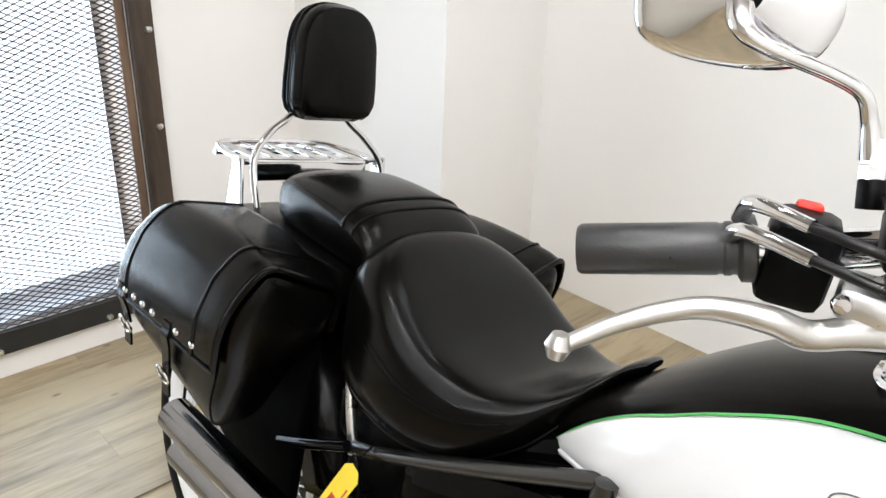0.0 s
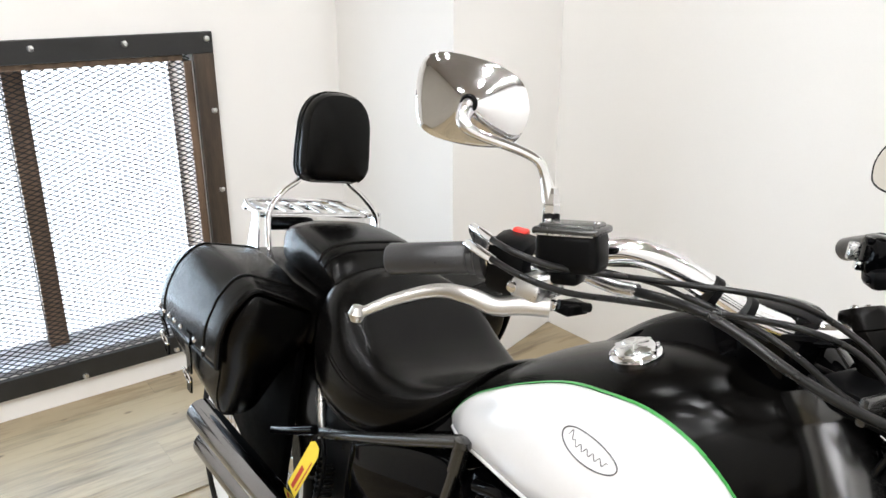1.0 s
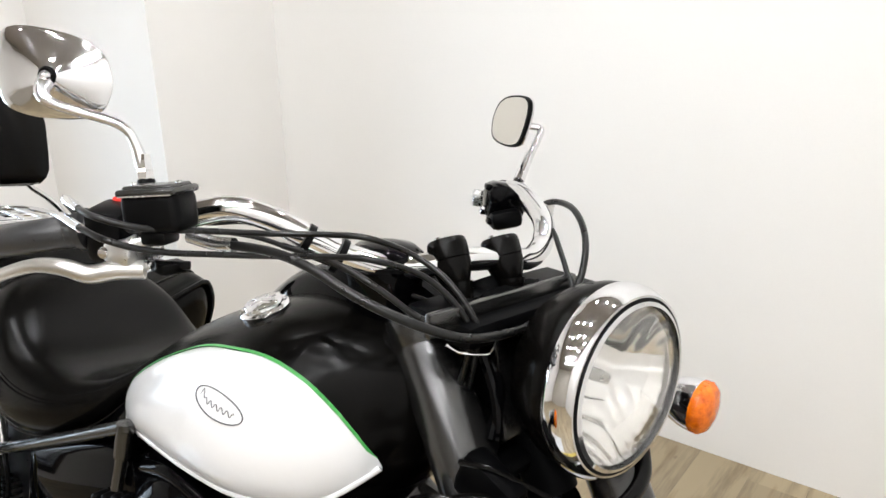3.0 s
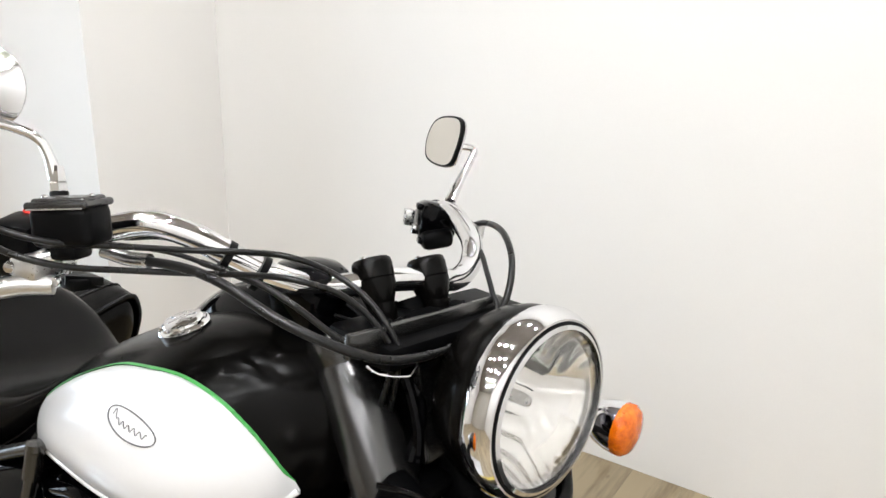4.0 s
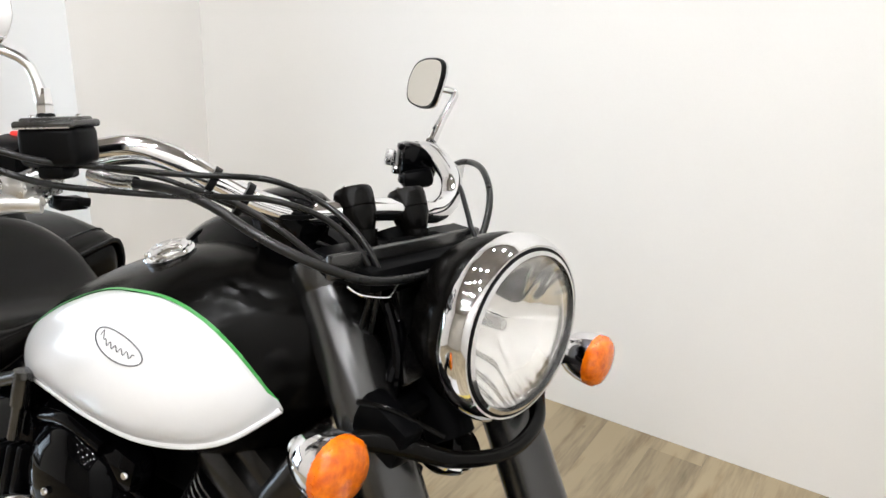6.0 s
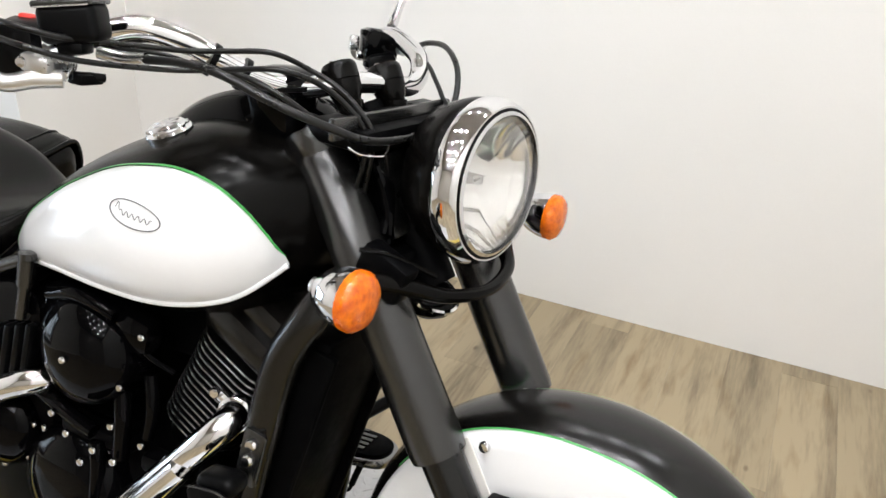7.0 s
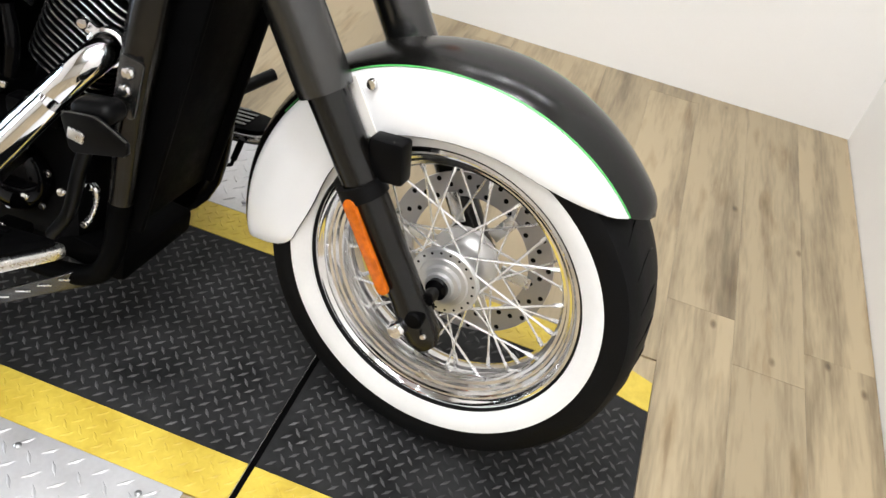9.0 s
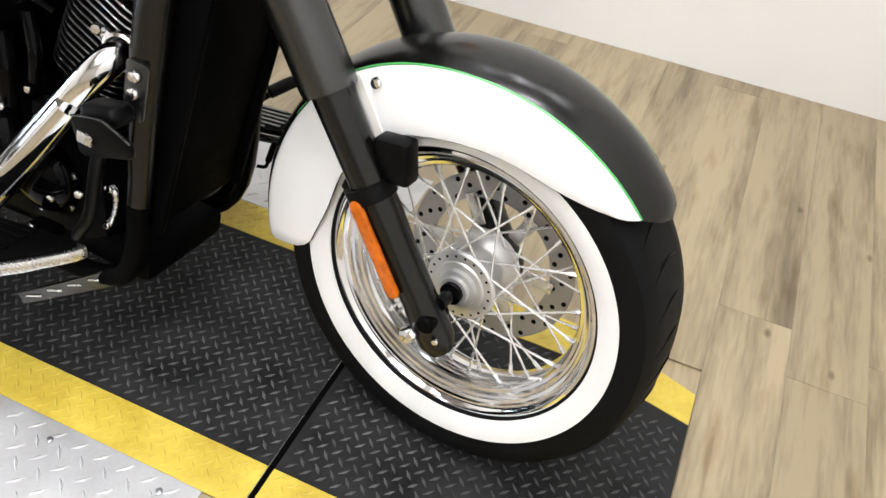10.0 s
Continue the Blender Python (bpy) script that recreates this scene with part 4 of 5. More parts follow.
for s in (-1, 1):
    rows, lines = [], []
    lo, hi = -100.4, 42.6
    for i in range(97):
        deg = lo + (hi - lo) * i / 96
        a, b = panel_top(deg), fender_end(deg) - 0.002
        rows.append([fender_point(deg, a + (b - a) * j / 14, s, 0.0040 if 0 < j < 14 and 0 < i < 96 else 0.0018) for j in range(15)])
        if deg > -56:
            lines.append([fender_point(deg, a - 0.012 + 0.014 * j / 3, s, 0.0045) for j in range(4)])
    part("side_panel", loft(rows, cap=False, closed=False), WHITE, fender, "white fender side panel", m=GUARD, angle=80)
    part("pinstripe", loft(lines, cap=False, closed=False), GREEN, fender, "green pinstripe", m=GUARD, angle=80)
    put("fender_bolt", bolt_mesh, fender, GUARD @ along((-0.147, s * 0.081, 0.298), (-0.147, s * 1.0, 0.298)) @ Matrix.Scale(1.35, 4))
    part("mounting_plate", plate([(-0.187, 0.296), (-0.172, 0.303), (-0.124, 0.228), (-0.139, 0.221)], 0.003, frame_on((0, s * 0.0835, 0), (1, 0, 0), (0, 0, 1)), 0.001), TRIM, fender, "pale mounting strip", m=GUARD, smooth=False)

# triple clamps and the dark works between the fork legs
yoke = part("triple_clamp", join(slab(-0.44, -0.335, -0.135, 0.135, 0.668, 0.70, 0.012), slab(-0.375, -0.315, -0.14, 0.14, 0.500, 0.528, 0.012)), DARK, bike, "black fork yokes", m=FRONT)
part("steering_head", tube([(-0.44, 0, 0.70), (-0.30, 0, 0.47)], 0.032, 20, 1), DARK, yoke, m=FRONT)
part("lamp_bracket", join(slab(-0.366, -0.356, -0.175, 0.085, 0.688, 0.716, 0.003), box(0.02, 0.13, 0.12, pose(-0.352, 0.0, 0.60, 0, -12, 0), 0.006)), MATTE, yoke, "flat black bracket behind the headlamp", m=FRONT)
for k, (y0, y1, r) in enumerate(((-0.06, -0.03, 0.006), (-0.02, -0.05, 0.005), (0.03, 0.0, 0.006), (0.06, 0.05, 0.005), (-0.075, 0.02, 0.004))):
    part("wiring", tube([(-0.40, y0, 0.70), (-0.36, (y0 + y1) / 2, 0.62 + 0.01 * k), (-0.345, y1, 0.56), (-0.38, y1 * 0.5, 0.46)], r, 8), PLASTIC, yoke, m=FRONT)
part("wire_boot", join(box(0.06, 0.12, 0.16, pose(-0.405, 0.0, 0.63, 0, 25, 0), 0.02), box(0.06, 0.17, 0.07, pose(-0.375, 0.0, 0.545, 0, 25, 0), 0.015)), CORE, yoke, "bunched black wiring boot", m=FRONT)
for k, (y0, z0, y1, z1) in enumerate(((-0.075, 0.68, -0.085, 0.52), (-0.06, 0.66, -0.095, 0.56), (-0.085, 0.64, -0.06, 0.50), (0.05, 0.66, 0.075, 0.52))):
    part("wiring", tube([(-0.39, y0, z0), (-0.335 - 0.01 * k, y0 * 1.1, (z0 + z1) / 2), (-0.33, y1, z1)], 0.0065, 8), GLOSS, yoke, m=FRONT)
part("lower_cover", join(box(0.06, 0.10, 0.09, pose(-0.385, -0.01, 0.58, 0, 30, 0), 0.01), box(0.05, 0.05, 0.11, pose(-0.39, 0.055, 0.60, 0, 20, 0), 0.01)), DARK, yoke, m=FRONT)

# headlamp
HL = frame_on((-0.236, 0.007, 0.634), (0.06, 1, 0), (-0.05, 0, 1)) @ Matrix.Scale(1.035, 4)   # z out of the lens, forward
shell = part("headlamp", lathe([(0.0005, -0.108), (0.035, -0.105), (0.062, -0.096), (0.084, -0.080), (0.0975, -0.058), (0.1045, -0.036), (0.1058, -0.024), (0.098, -0.006)], HL, 64, False), SATIN, bike, "black headlamp with a wide chrome ring", m=FRONT)
part("rim", ring_lathe([(0.1035, -0.019), (0.1070, -0.018), (0.1086, -0.013), (0.1088, -0.006), (0.1072, 0.002), (0.1035, 0.010), (0.0995, 0.015), (0.0972, 0.015), (0.0965, 0.008), (0.100, -0.010)], HL, 96), CHROME, shell, "wide chrome headlamp ring", m=FRONT)
part("gasket", ring_lathe([(0.0970, 0.006), (0.0970, 0.0150), (0.0935, 0.0160), (0.0935, 0.004)], HL, 64), RUBBER, shell, m=FRONT)
part("inner_rim", ring_lathe([(0.0935, 0.006), (0.0935, 0.017), (0.089, 0.019), (0.087, 0.012)], HL, 64), CHROME, shell, m=FRONT)


def lamp_reflector():
    """A deep bowl with upright flutes above and below a plain middle."""
    rows = []
    for i in range(33):
        f = i / 32
        r = 0.002 + 0.089 * f
        row = []
        for k in range(240):
            a = 2 * math.pi * k / 240
            u, v = r * math.cos(a), r * math.sin(a)
            h = -0.056 + 0.064 * f * f
            rim = min(1.0, max(0.0, (abs(v) - 0.012) / 0.02))
            h += 0.0024 * abs(math.sin(math.pi * u / 0.014)) * rim + (0.003 if v < -0.006 else 0.0)
            row.append(HL @ Vector((u, v, h)))
        rows.append(row)
    return loft(rows, cap=False)


part("reflector", lamp_reflector(), LAMPBOWL, shell, "bright fluted reflector", m=FRONT, angle=70)
part("bulb_shield", lathe([(0.0003, -0.014), (0.006, -0.015), (0.007, -0.019), (0.007, -0.032), (0.003, -0.06)], HL, 20), BRUSHED, shell, "small grey bulb cap", m=FRONT)
part("lens", ring_lathe([(0.089, 0.010), (0.086, 0.014), (0.06, 0.022), (0.03, 0.0265), (0.0005, 0.028), (0.0005, 0.0255), (0.03, 0.0240), (0.06, 0.0195), (0.085, 0.0115)], HL, 64), GLASS, shell, "clear domed glass lens", m=FRONT)

horn = part("horn", lathe([(0.0005, -0.03), (0.030, -0.028), (0.042, -0.012), (0.044, 0.0), (0.040, 0.006), (0.030, 0.010), (0.0005, 0.014)], frame_on((-0.317, 0.02, 0.445), (0, 1, 0), (-0.9, 0, 0.45)), 36), GLOSS, bike, "round black horn under the yoke", m=FRONT)
part("rim", ring_lathe([(0.0435, -0.003), (0.0465, -0.001), (0.0465, 0.004), (0.0425, 0.005)], frame_on((-0.317, 0.02, 0.445), (0, 1, 0), (-0.9, 0, 0.45)), 36), CHROME, horn, m=FRONT)

# indicators on their bar
bar_ind = part("indicator_bar", tube([(-0.30, -0.225, 0.520), (-0.30, -0.17, 0.525), (-0.27, -0.125, 0.515), (-0.235, -0.075, 0.496), (-0.215, 0.0, 0.487), (-0.225, 0.075, 0.494), (-0.26, 0.125, 0.510), (-0.285, 0.17, 0.522), (-0.285, 0.22, 0.525)], [0.012, 0.012, 0.013, 0.010, 0.009, 0.010, 0.013, 0.012, 0.012], 12), SATIN, bike, "curved black bar that carries the indicators", m=FRONT)
for s in (-1, 1):
    part("clamp_plate", box(0.075, 0.035, 0.055, pose(-0.30, 0.125 * s, 0.525, 0, 20, 0), 0.008), DARK, bar_ind, m=FRONT)
part("edge_strip", tube([(-0.325, -0.15, 0.555), (-0.29, -0.13, 0.552), (-0.245, -0.09, 0.525)], 0.0035, 8), SATIN, bar_ind, m=FRONT)
for s in (-1, 1):
    m = frame_on((-0.268 if s < 0 else -0.240, 0.236 * s, 0.534), (0, 1, 0), (0, 0, 1))
    ind = part("indicator", lathe([(0.0005, -0.050), (0.012, -0.049), (0.022, -0.042), (0.031, -0.028), (0.0355, -0.012), (0.037, 0.0), (0.037, 0.003)], m, 40), CHROME, bike, "chrome indicator with amber lens", m=FRONT)
    part("lens", lathe([(0.0362, 0.002), (0.037, 0.005), (0.036, 0.013), (0.031, 0.019), (0.018, 0.023), (0.0005, 0.0245)], m, 40), AMBER, ind, "amber indicator lens", m=FRONT)
    part("end_cap", lathe([(0.010, -0.044), (0.012, -0.050), (0.010, -0.056), (0.0005, -0.058)], m, 20), BRUSHED, ind, m=FRONT)
    for k in range(24):
        a = 2 * math.pi * k / 24
        part("lens_rib", box(0.003, 0.003, 0.010, m @ pose(0.0354 * math.cos(a), 0.0354 * math.sin(a), 0.007, 0, 0, math.degrees(a)), 0.0), AMBER, ind, m=FRONT, smooth=False)

# handlebar, clamps and controls
bar = part("handlebar", tube([(-0.338, -0.437, -0.054), (-0.250, -0.366, -0.023), (-0.205, -0.312, -0.008), (-0.178, -0.275, 0.006), (-0.150, -0.248, 0.016), (-0.122, -0.214, 0.008), (-0.095, -0.18, -0.010), (-0.07, -0.140, -0.029), (-0.042, -0.09, -0.038), (-0.013, -0.038, -0.027), (0.004, 0.034, -0.025), (0.004, 0.085, -0.03), (-0.008, 0.125, -0.018), (-0.030, 0.152, 0.004), (-0.083, 0.190, 0.018), (-0.146, 0.230, 0.026), (-0.209, 0.270, 0.012), (-0.29, 0.33, -0.02)], 0.0145, 18), CHROME, bike, "chrome pulled-back handlebar", m=BARS)
for s, c in ((-1, Vector((-0.012, -0.040, -0.026))), (1, Vector((0.004, 0.036, -0.025)))):
    ax = along(c + Vector((0.038, 0, -0.066)), c + Vector((-0.020, 0, 0.036))) @ pose(0, 0, 0.015) @ Matrix.Scale(0.78, 4)
    riser = part("bar_riser", join(lathe([(0.012, 0.024), (0.019, 0.036), (0.026, 0.054), (0.0300, 0.068), (0.0305, 0.078), (0.0285, 0.079)], ax, 32),
                                   tube([c + Vector((0.030, 0, -0.13)), c + Vector((0.030, 0, -0.08)), c + Vector((0.026, 0, -0.05)), c + Vector((0.016, 0, -0.022))], [0.0135, 0.0135, 0.015, 0.018], 16, 4)), SATIN, bike, "satin black bar riser", m=BARS)
    part("clamp_cap", lathe([(0.0285, 0.0785), (0.0308, 0.080), (0.0312, 0.100), (0.0300, 0.107), (0.0270, 0.1105), (0.0005, 0.1120)], ax, 32), SATIN, riser, m=BARS)
    for u in (-0.015, 0.015):
        put("bolt", bolt_mesh, riser, BARS @ ax @ pose(u, 0, 0.111) @ Matrix.Scale(0.8, 4))

g0, g1 = Vector((-0.338, -0.437, -0.054)), Vector((-0.250, -0.366, -0.023))
glen = (g1 - g0).length
grip = part("throttle_grip", lathe([(0.0005, 0), (0.0165, 0.0), (0.0185, 0.003), (0.0185, glen - 0.022), (0.0178, glen - 0.021), (0.0178, glen - 0.018), (0.0190, glen - 0.017), (0.0190, glen - 0.013), (0.0182, glen - 0.012), (0.0182, glen - 0.009), (0.0235, glen - 0.006), (0.0235, glen + 0.002), (0.018, glen + 0.004)], along(g0, g1), 32), GRIP, bike, "dark grey rubber throttle grip", m=BARS)
h0, h1 = Vector((-0.209, 0.270, 0.012)), Vector((-0.30, 0.335, -0.022))
part("clutch_grip", lathe([(0.0005, 0), (0.0185, 0.0), (0.0185, 0.11), (0.0165, 0.115), (0.0005, 0.115)], along(h0, h1), 28), GRIP, bike, "dark rubber grip", m=BARS)

sw = part("switch_housing", box(0.046, 0.05, 0.062, pose(-0.228, -0.345, -0.022, 10, 0, 35), 0.010), PLASTIC, bike, "black switch housing", m=BARS)
part("kill_switch", box(0.018, 0.012, 0.008, pose(-0.236, -0.335, 0.011, 0, 0, 35), 0.003), RED, sw, "red kill switch", m=BARS)
for bend in ([(-0.260, -0.374, -0.004), (-0.248, -0.388, 0.010), (-0.230, -0.393, 0.013), (-0.200, -0.393, 0.011)], [(-0.262, -0.380, -0.022), (-0.246, -0.394, -0.008), (-0.228, -0.397, -0.005), (-0.192, -0.395, -0.007)]):
    part("throttle_elbow", tube(bend, [0.0062, 0.0058, 0.0055, 0.0050], 10), CHROME, sw, "chrome cable elbow", m=BARS)
RES = pose(-0.152, -0.33, 0.016, 0, -11, 32)
res = part("brake_reservoir", join(box(0.066, 0.045, 0.042, RES, 0.009, 3), box(0.030, 0.030, 0.016, RES @ pose(-0.004, 0, -0.026), 0.005)), PLASTIC, bike, "black brake fluid reservoir", m=BARS)
part("lid", join(box(0.069, 0.048, 0.008, RES @ pose(0, 0, 0.0215), 0.0035, 3), box(0.058, 0.038, 0.006, RES @ pose(0, 0, 0.0255), 0.0028, 3)), MATTE, res, "black reservoir lid with a raised top", m=BARS)
part("lid_edge", box(0.060, 0.0012, 0.0015, RES @ pose(0, -0.0243, 0.0185)), BRUSHED, res, "thin bright strip along the lid edge", m=BARS, smooth=False)
for u in (-0.026, 0.026):
    put("bolt", bolt_mesh, res, BARS @ RES @ pose(u, 0, 0.0285) @ Matrix.Scale(0.5, 4))
holder = part("lever_perch", join(box(0.036, 0.060, 0.022, pose(-0.176, -0.345, -0.030, 0, 0, 25), 0.007), tube([(-0.176, -0.36, -0.03), (-0.160, -0.335, -0.012), (-0.165, -0.315, 0.0)], 0.010, 12)), BRUSHED, bike, "bright alloy lever perch", m=BARS)
bolts(holder, BARS, [(-0.158, -0.362, -0.034), (-0.176, -0.376, -0.03), (-0.150, -0.343, -0.040)], (0.6, -0.8, -0.1), 1.0)
part("adjuster", join(box(0.022, 0.034, 0.012, pose(-0.150, -0.318, -0.044, 0, 0, 12), 0.003), tube([(-0.150, -0.335, -0.040), (-0.142, -0.30, -0.042)], 0.005, 10, 1)), PLASTIC, holder, "black lever adjuster", m=BARS)
part("brake_lever", join(tube([(-0.150, -0.345, -0.044), (-0.167, -0.368, -0.047), (-0.184, -0.388, -0.054), (-0.200, -0.408, -0.049), (-0.235, -0.428, -0.055), (-0.264, -0.460, -0.075), (-0.281, -0.490, -0.096)], [0.010, 0.0105, 0.010, 0.009, 0.0075, 0.0065, 0.0055], 14), lathe([(0.0005, -0.010), (0.006, -0.0085), (0.0095, 0.0), (0.006, 0.0085), (0.0005, 0.010)], pose(-0.283, -0.494, -0.098), 16)), CAST, bike, "cast alloy brake lever with a ball end", m=BARS)
part("perch_hose_fitting", tube([(-0.175, -0.285, -0.018), (-0.145, -0.272, -0.020), (-0.12, -0.262, -0.017)], 0.008, 12), BRUSHED, bike, "alloy hose fitting", m=BARS)

# cables and hoses
CABLES = [
    ("throttle_cable", 0.0034, [(-0.204, -0.393, 0.011), (-0.165, -0.388, 0.009), (-0.140, -0.352, 0.002), (-0.122, -0.285, -0.001), (-0.102, -0.224, -0.003), (-0.064, -0.190, 0.003), (-0.015, -0.167, 0.009), (0.001, -0.120, -0.007), (0.038, -0.100, -0.026), (0.073, -0.090, -0.055), (0.081, -0.080, -0.085), (0.06, -0.06, -0.16)]),
    ("throttle_cable", 0.0034, [(-0.196, -0.395, -0.007), (-0.150, -0.384, -0.011), (-0.130, -0.345, -0.020), (-0.118, -0.285, -0.025), (-0.088, -0.231, -0.024), (-0.028, -0.200, -0.012), (0.021, -0.180, -0.006), (0.041, -0.130, -0.023), (0.069, -0.100, -0.055), (0.076, -0.085, -0.09), (0.05, -0.07, -0.17)]),
    ("brake_hose", 0.0052, [(-0.144, -0.270, -0.020), (-0.073, -0.250, -0.013), (-0.021, -0.235, -0.018), (0.036, -0.210, -0.039), (0.080, -0.170, -0.058), (0.095, -0.11, -0.076), (0.098, -0.04, -0.078), (0.09, 0.02, -0.075)]),
    ("switch_wire", 0.0036, [(-0.10, -0.215, -0.016), (-0.039, -0.190, -0.022), (0.007, -0.170, -0.037), (0.043, -0.140, -0.063), (0.067, -0.110, -0.078), (0.05, -0.05, -0.13)]),
    ("switch_wire", 0.0028, [(-0.20, -0.29, -0.005), (-0.178, -0.260, -0.006), (-0.146, -0.235, 0.001), (-0.123, -0.205, -0.008), (-0.099, -0.175, -0.022), (-0.072, -0.140, -0.044), (-0.04, -0.09, -0.056)]),
    ("switch_wire", 0.0028, [(-0.19, -0.295, -0.012), (-0.165, -0.262, -0.012), (-0.128, -0.232, -0.012), (-0.10, -0.200, -0.022), (-0.08, -0.165, -0.036), (-0.05, -0.11, -0.058), (-0.02, -0.05, -0.08)]),
    ("clutch_cable", 0.0045, [(-0.115, 0.250, 0.009), (-0.066, 0.220, 0.025), (-0.005, 0.180, 0.028), (0.046, 0.140, 0.008), (0.072, 0.110, -0.026), (0.074, 0.090, -0.06), (0.05, 0.05, -0.14)]),
    ("switch_wire", 0.0036, [(-0.032, 0.160, 0.007), (0.0, 0.138, -0.002), (0.025, 0.120, -0.015), (0.055, 0.10, -0.035), (0.073, 0.088, -0.058), (0.05, 0.05, -0.13)]),
]
for name, r, pts in CABLES:
    part(name, tube(pts, r, 10, 6), CABLE, bike, "black rubber covered cable", m=BARS)
for p in ((-0.095, -0.188, -0.012), (-0.076, -0.155, -0.026)):
    part("cable_tie", lathe([(0.016, -0.004), (0.021, -0.004), (0.021, 0.004), (0.016, 0.004)], along(p, Vector(p) + Vector((0.6, 0.9, -0.5))), 16), PLASTIC, bike, "black cable tie", m=BARS)
part("cable_guide", tube([(0.078, -0.125, -0.086), (0.088, -0.112, -0.094), (0.100, -0.085, -0.096), (0.100, -0.075, -0.091), (0.096, -0.066, -0.082)], 0.0016, 8), CHROME, bike, "bent chrome wire cable guide", m=BARS)

# right mirror: chrome shell whose back faces forward
RM = frame_on((-0.3127, -0.3816, 0.1354), (0.766, 0.643, -0.05), (0.0, 0.06, 1))
outline = [(-0.062, -0.006), (-0.064, 0.022), (-0.055, 0.040), (-0.030, 0.047), (0.02, 0.045), (0.052, 0.033), (0.066, 0.010), (0.066, -0.012), (0.055, -0.032), (0.025, -0.042), (-0.02, -0.045), (-0.050, -0.036)]
outline = [(p.x, p.y) for p in smooth_path([(x, y, 0) for x, y in outline + outline[:1]], 4)[:-1]]


def mirror_body(m, flip):
    rings = []
    for f, h in ((1.0, 0.0), (1.03, 0.003), (1.025, 0.008), (0.97, 0.0105), (0.88, 0.0120), (0.66, 0.0152), (0.42, 0.0188), (0.24, 0.0222), (0.12, 0.025)):
        rings.append([m @ Vector((flip * x * f + 0.4 * h, y * f, h)) for x, y in outline])
    return loft(rings)


rm = part("mirror", mirror_body(RM, 1), CHROME, bike, "chrome backed rear-view mirror", m=BARS)
part("glass", plate([(x * 0.95, y * 0.95) for x, y in outline], 0.002, RM @ pose(0, 0, -0.0022)), MIRROR, rm, "mirror glass", m=BARS)
part("arm", tube([(-0.294, -0.393, 0.132), (-0.2825, -0.402, 0.118), (-0.268, -0.392, 0.108), (-0.240, -0.352, 0.098), (-0.2265, -0.336, 0.090), (-0.221, -0.328, 0.075), (-0.2145, -0.3215, 0.052)], [0.010, 0.008, 0.0056, 0.0053, 0.0053, 0.0056, 0.0080], 14), CHROME, rm, "chrome mirror arm", m=BARS)
RSOCK = along(RM @ Vector((0.009, 0, 0.022)), RM @ Vector((0.009, 0, 1)))
part("socket", lathe([(0.0005, -0.004), (0.0095, -0.003), (0.0105, 0.003), (0.0085, 0.0055), (0.0070, 0.0045), (0.0005, 0.004)], RSOCK, 20), PLASTIC, rm, "dark socket ring", m=BARS)
part("ball", lathe([(0.0005, 0.003), (0.0062, 0.004), (0.0066, 0.007), (0.0045, 0.0105), (0.0005, 0.0115)], RSOCK, 16), CHROME, rm, m=BARS)
part("stem_nut", lathe([(0.0095, -0.006), (0.0095, 0.012), (0.0085, 0.014)], along((-0.206, -0.320, 0.026), (-0.214, -0.321, 0.060)), 12), PLASTIC, rm, m=BARS)
part("lock_nut", lathe([(0.0060, 0.013), (0.0092, 0.0135), (0.0095, 0.022), (0.0085, 0.024), (0.0078, 0.034), (0.0068, 0.040)], along((-0.206, -0.320, 0.026), (-0.214, -0.321, 0.060)), 6), CHROME, rm, "chrome lock nut", m=BARS, smooth=False)

# left mirror: its glass is turned towards the machine's right front
LM = frame_on((-0.205, 0.262, 0.124), (-0.93, 0.36, -0.05), (-0.05, 0.13, 1))
lm = part("mirror", mirror_body(LM @ Matrix.Scale(0.84, 4), 1), CHROME, bike, "chrome rear-view mirror turned on its arm", m=BARS)
part("rim", loft([[LM @ Vector((x * f * 0.84, y * f * 0.84, h)) for x, y in outline] for f, h in ((1.035, 0.002), (1.045, -0.001), (1.03, -0.004), (0.93, -0.0045))], cap=False), PLASTIC, lm, "black mirror rim", m=BARS)
part("glass", plate([(x * 0.805, y * 0.805) for x, y in outline], 0.002, LM @ pose(0, 0, -0.0045)), MIRROR, lm, "mirror glass", m=BARS)
part("arm", tube([(-0.216, 0.275, 0.115), (-0.205, 0.305, 0.119), (-0.193, 0.322, 0.116), (-0.183, 0.305, 0.098), (-0.172, 0.275, 0.070), (-0.160, 0.245, 0.038)], [0.008, 0.006, 0.006, 0.006, 0.007, 0.009], 12), CHROME, lm, "chrome mirror arm", m=BARS)
lsw = part("switch_housing", box(0.055, 0.06, 0.056, pose(-0.178, 0.238, 0.004, 0, 0, -35), 0.012), GLOSS, bike, "black left switch housing", m=BARS)
part("rocker", box(0.014, 0.016, 0.026, pose(-0.205, 0.205, 0.004, 0, 0, -35), 0.004), BRUSHED, lsw, m=BARS)
part("lower_half", box(0.05, 0.05, 0.03, pose(-0.165, 0.228, -0.020, 15, 0, -35), 0.010), PLASTIC, lsw, m=BARS)
for p, sx, sy, sz, mat in (((-0.190, 0.212, 0.024), 0.020, 0.012, 0.010, GLOSS), ((-0.196, 0.214, -0.014), 0.014, 0.014, 0.014, CHROME), ((-0.172, 0.205, -0.026), 0.020, 0.012, 0.010, GLOSS), ((-0.150, 0.232, 0.030), 0.024, 0.022, 0.012, PLASTIC)):
    part("button", box(sx, sy, sz, pose(*p, 0, 0, -35), 0.003), mat, lsw, m=BARS)
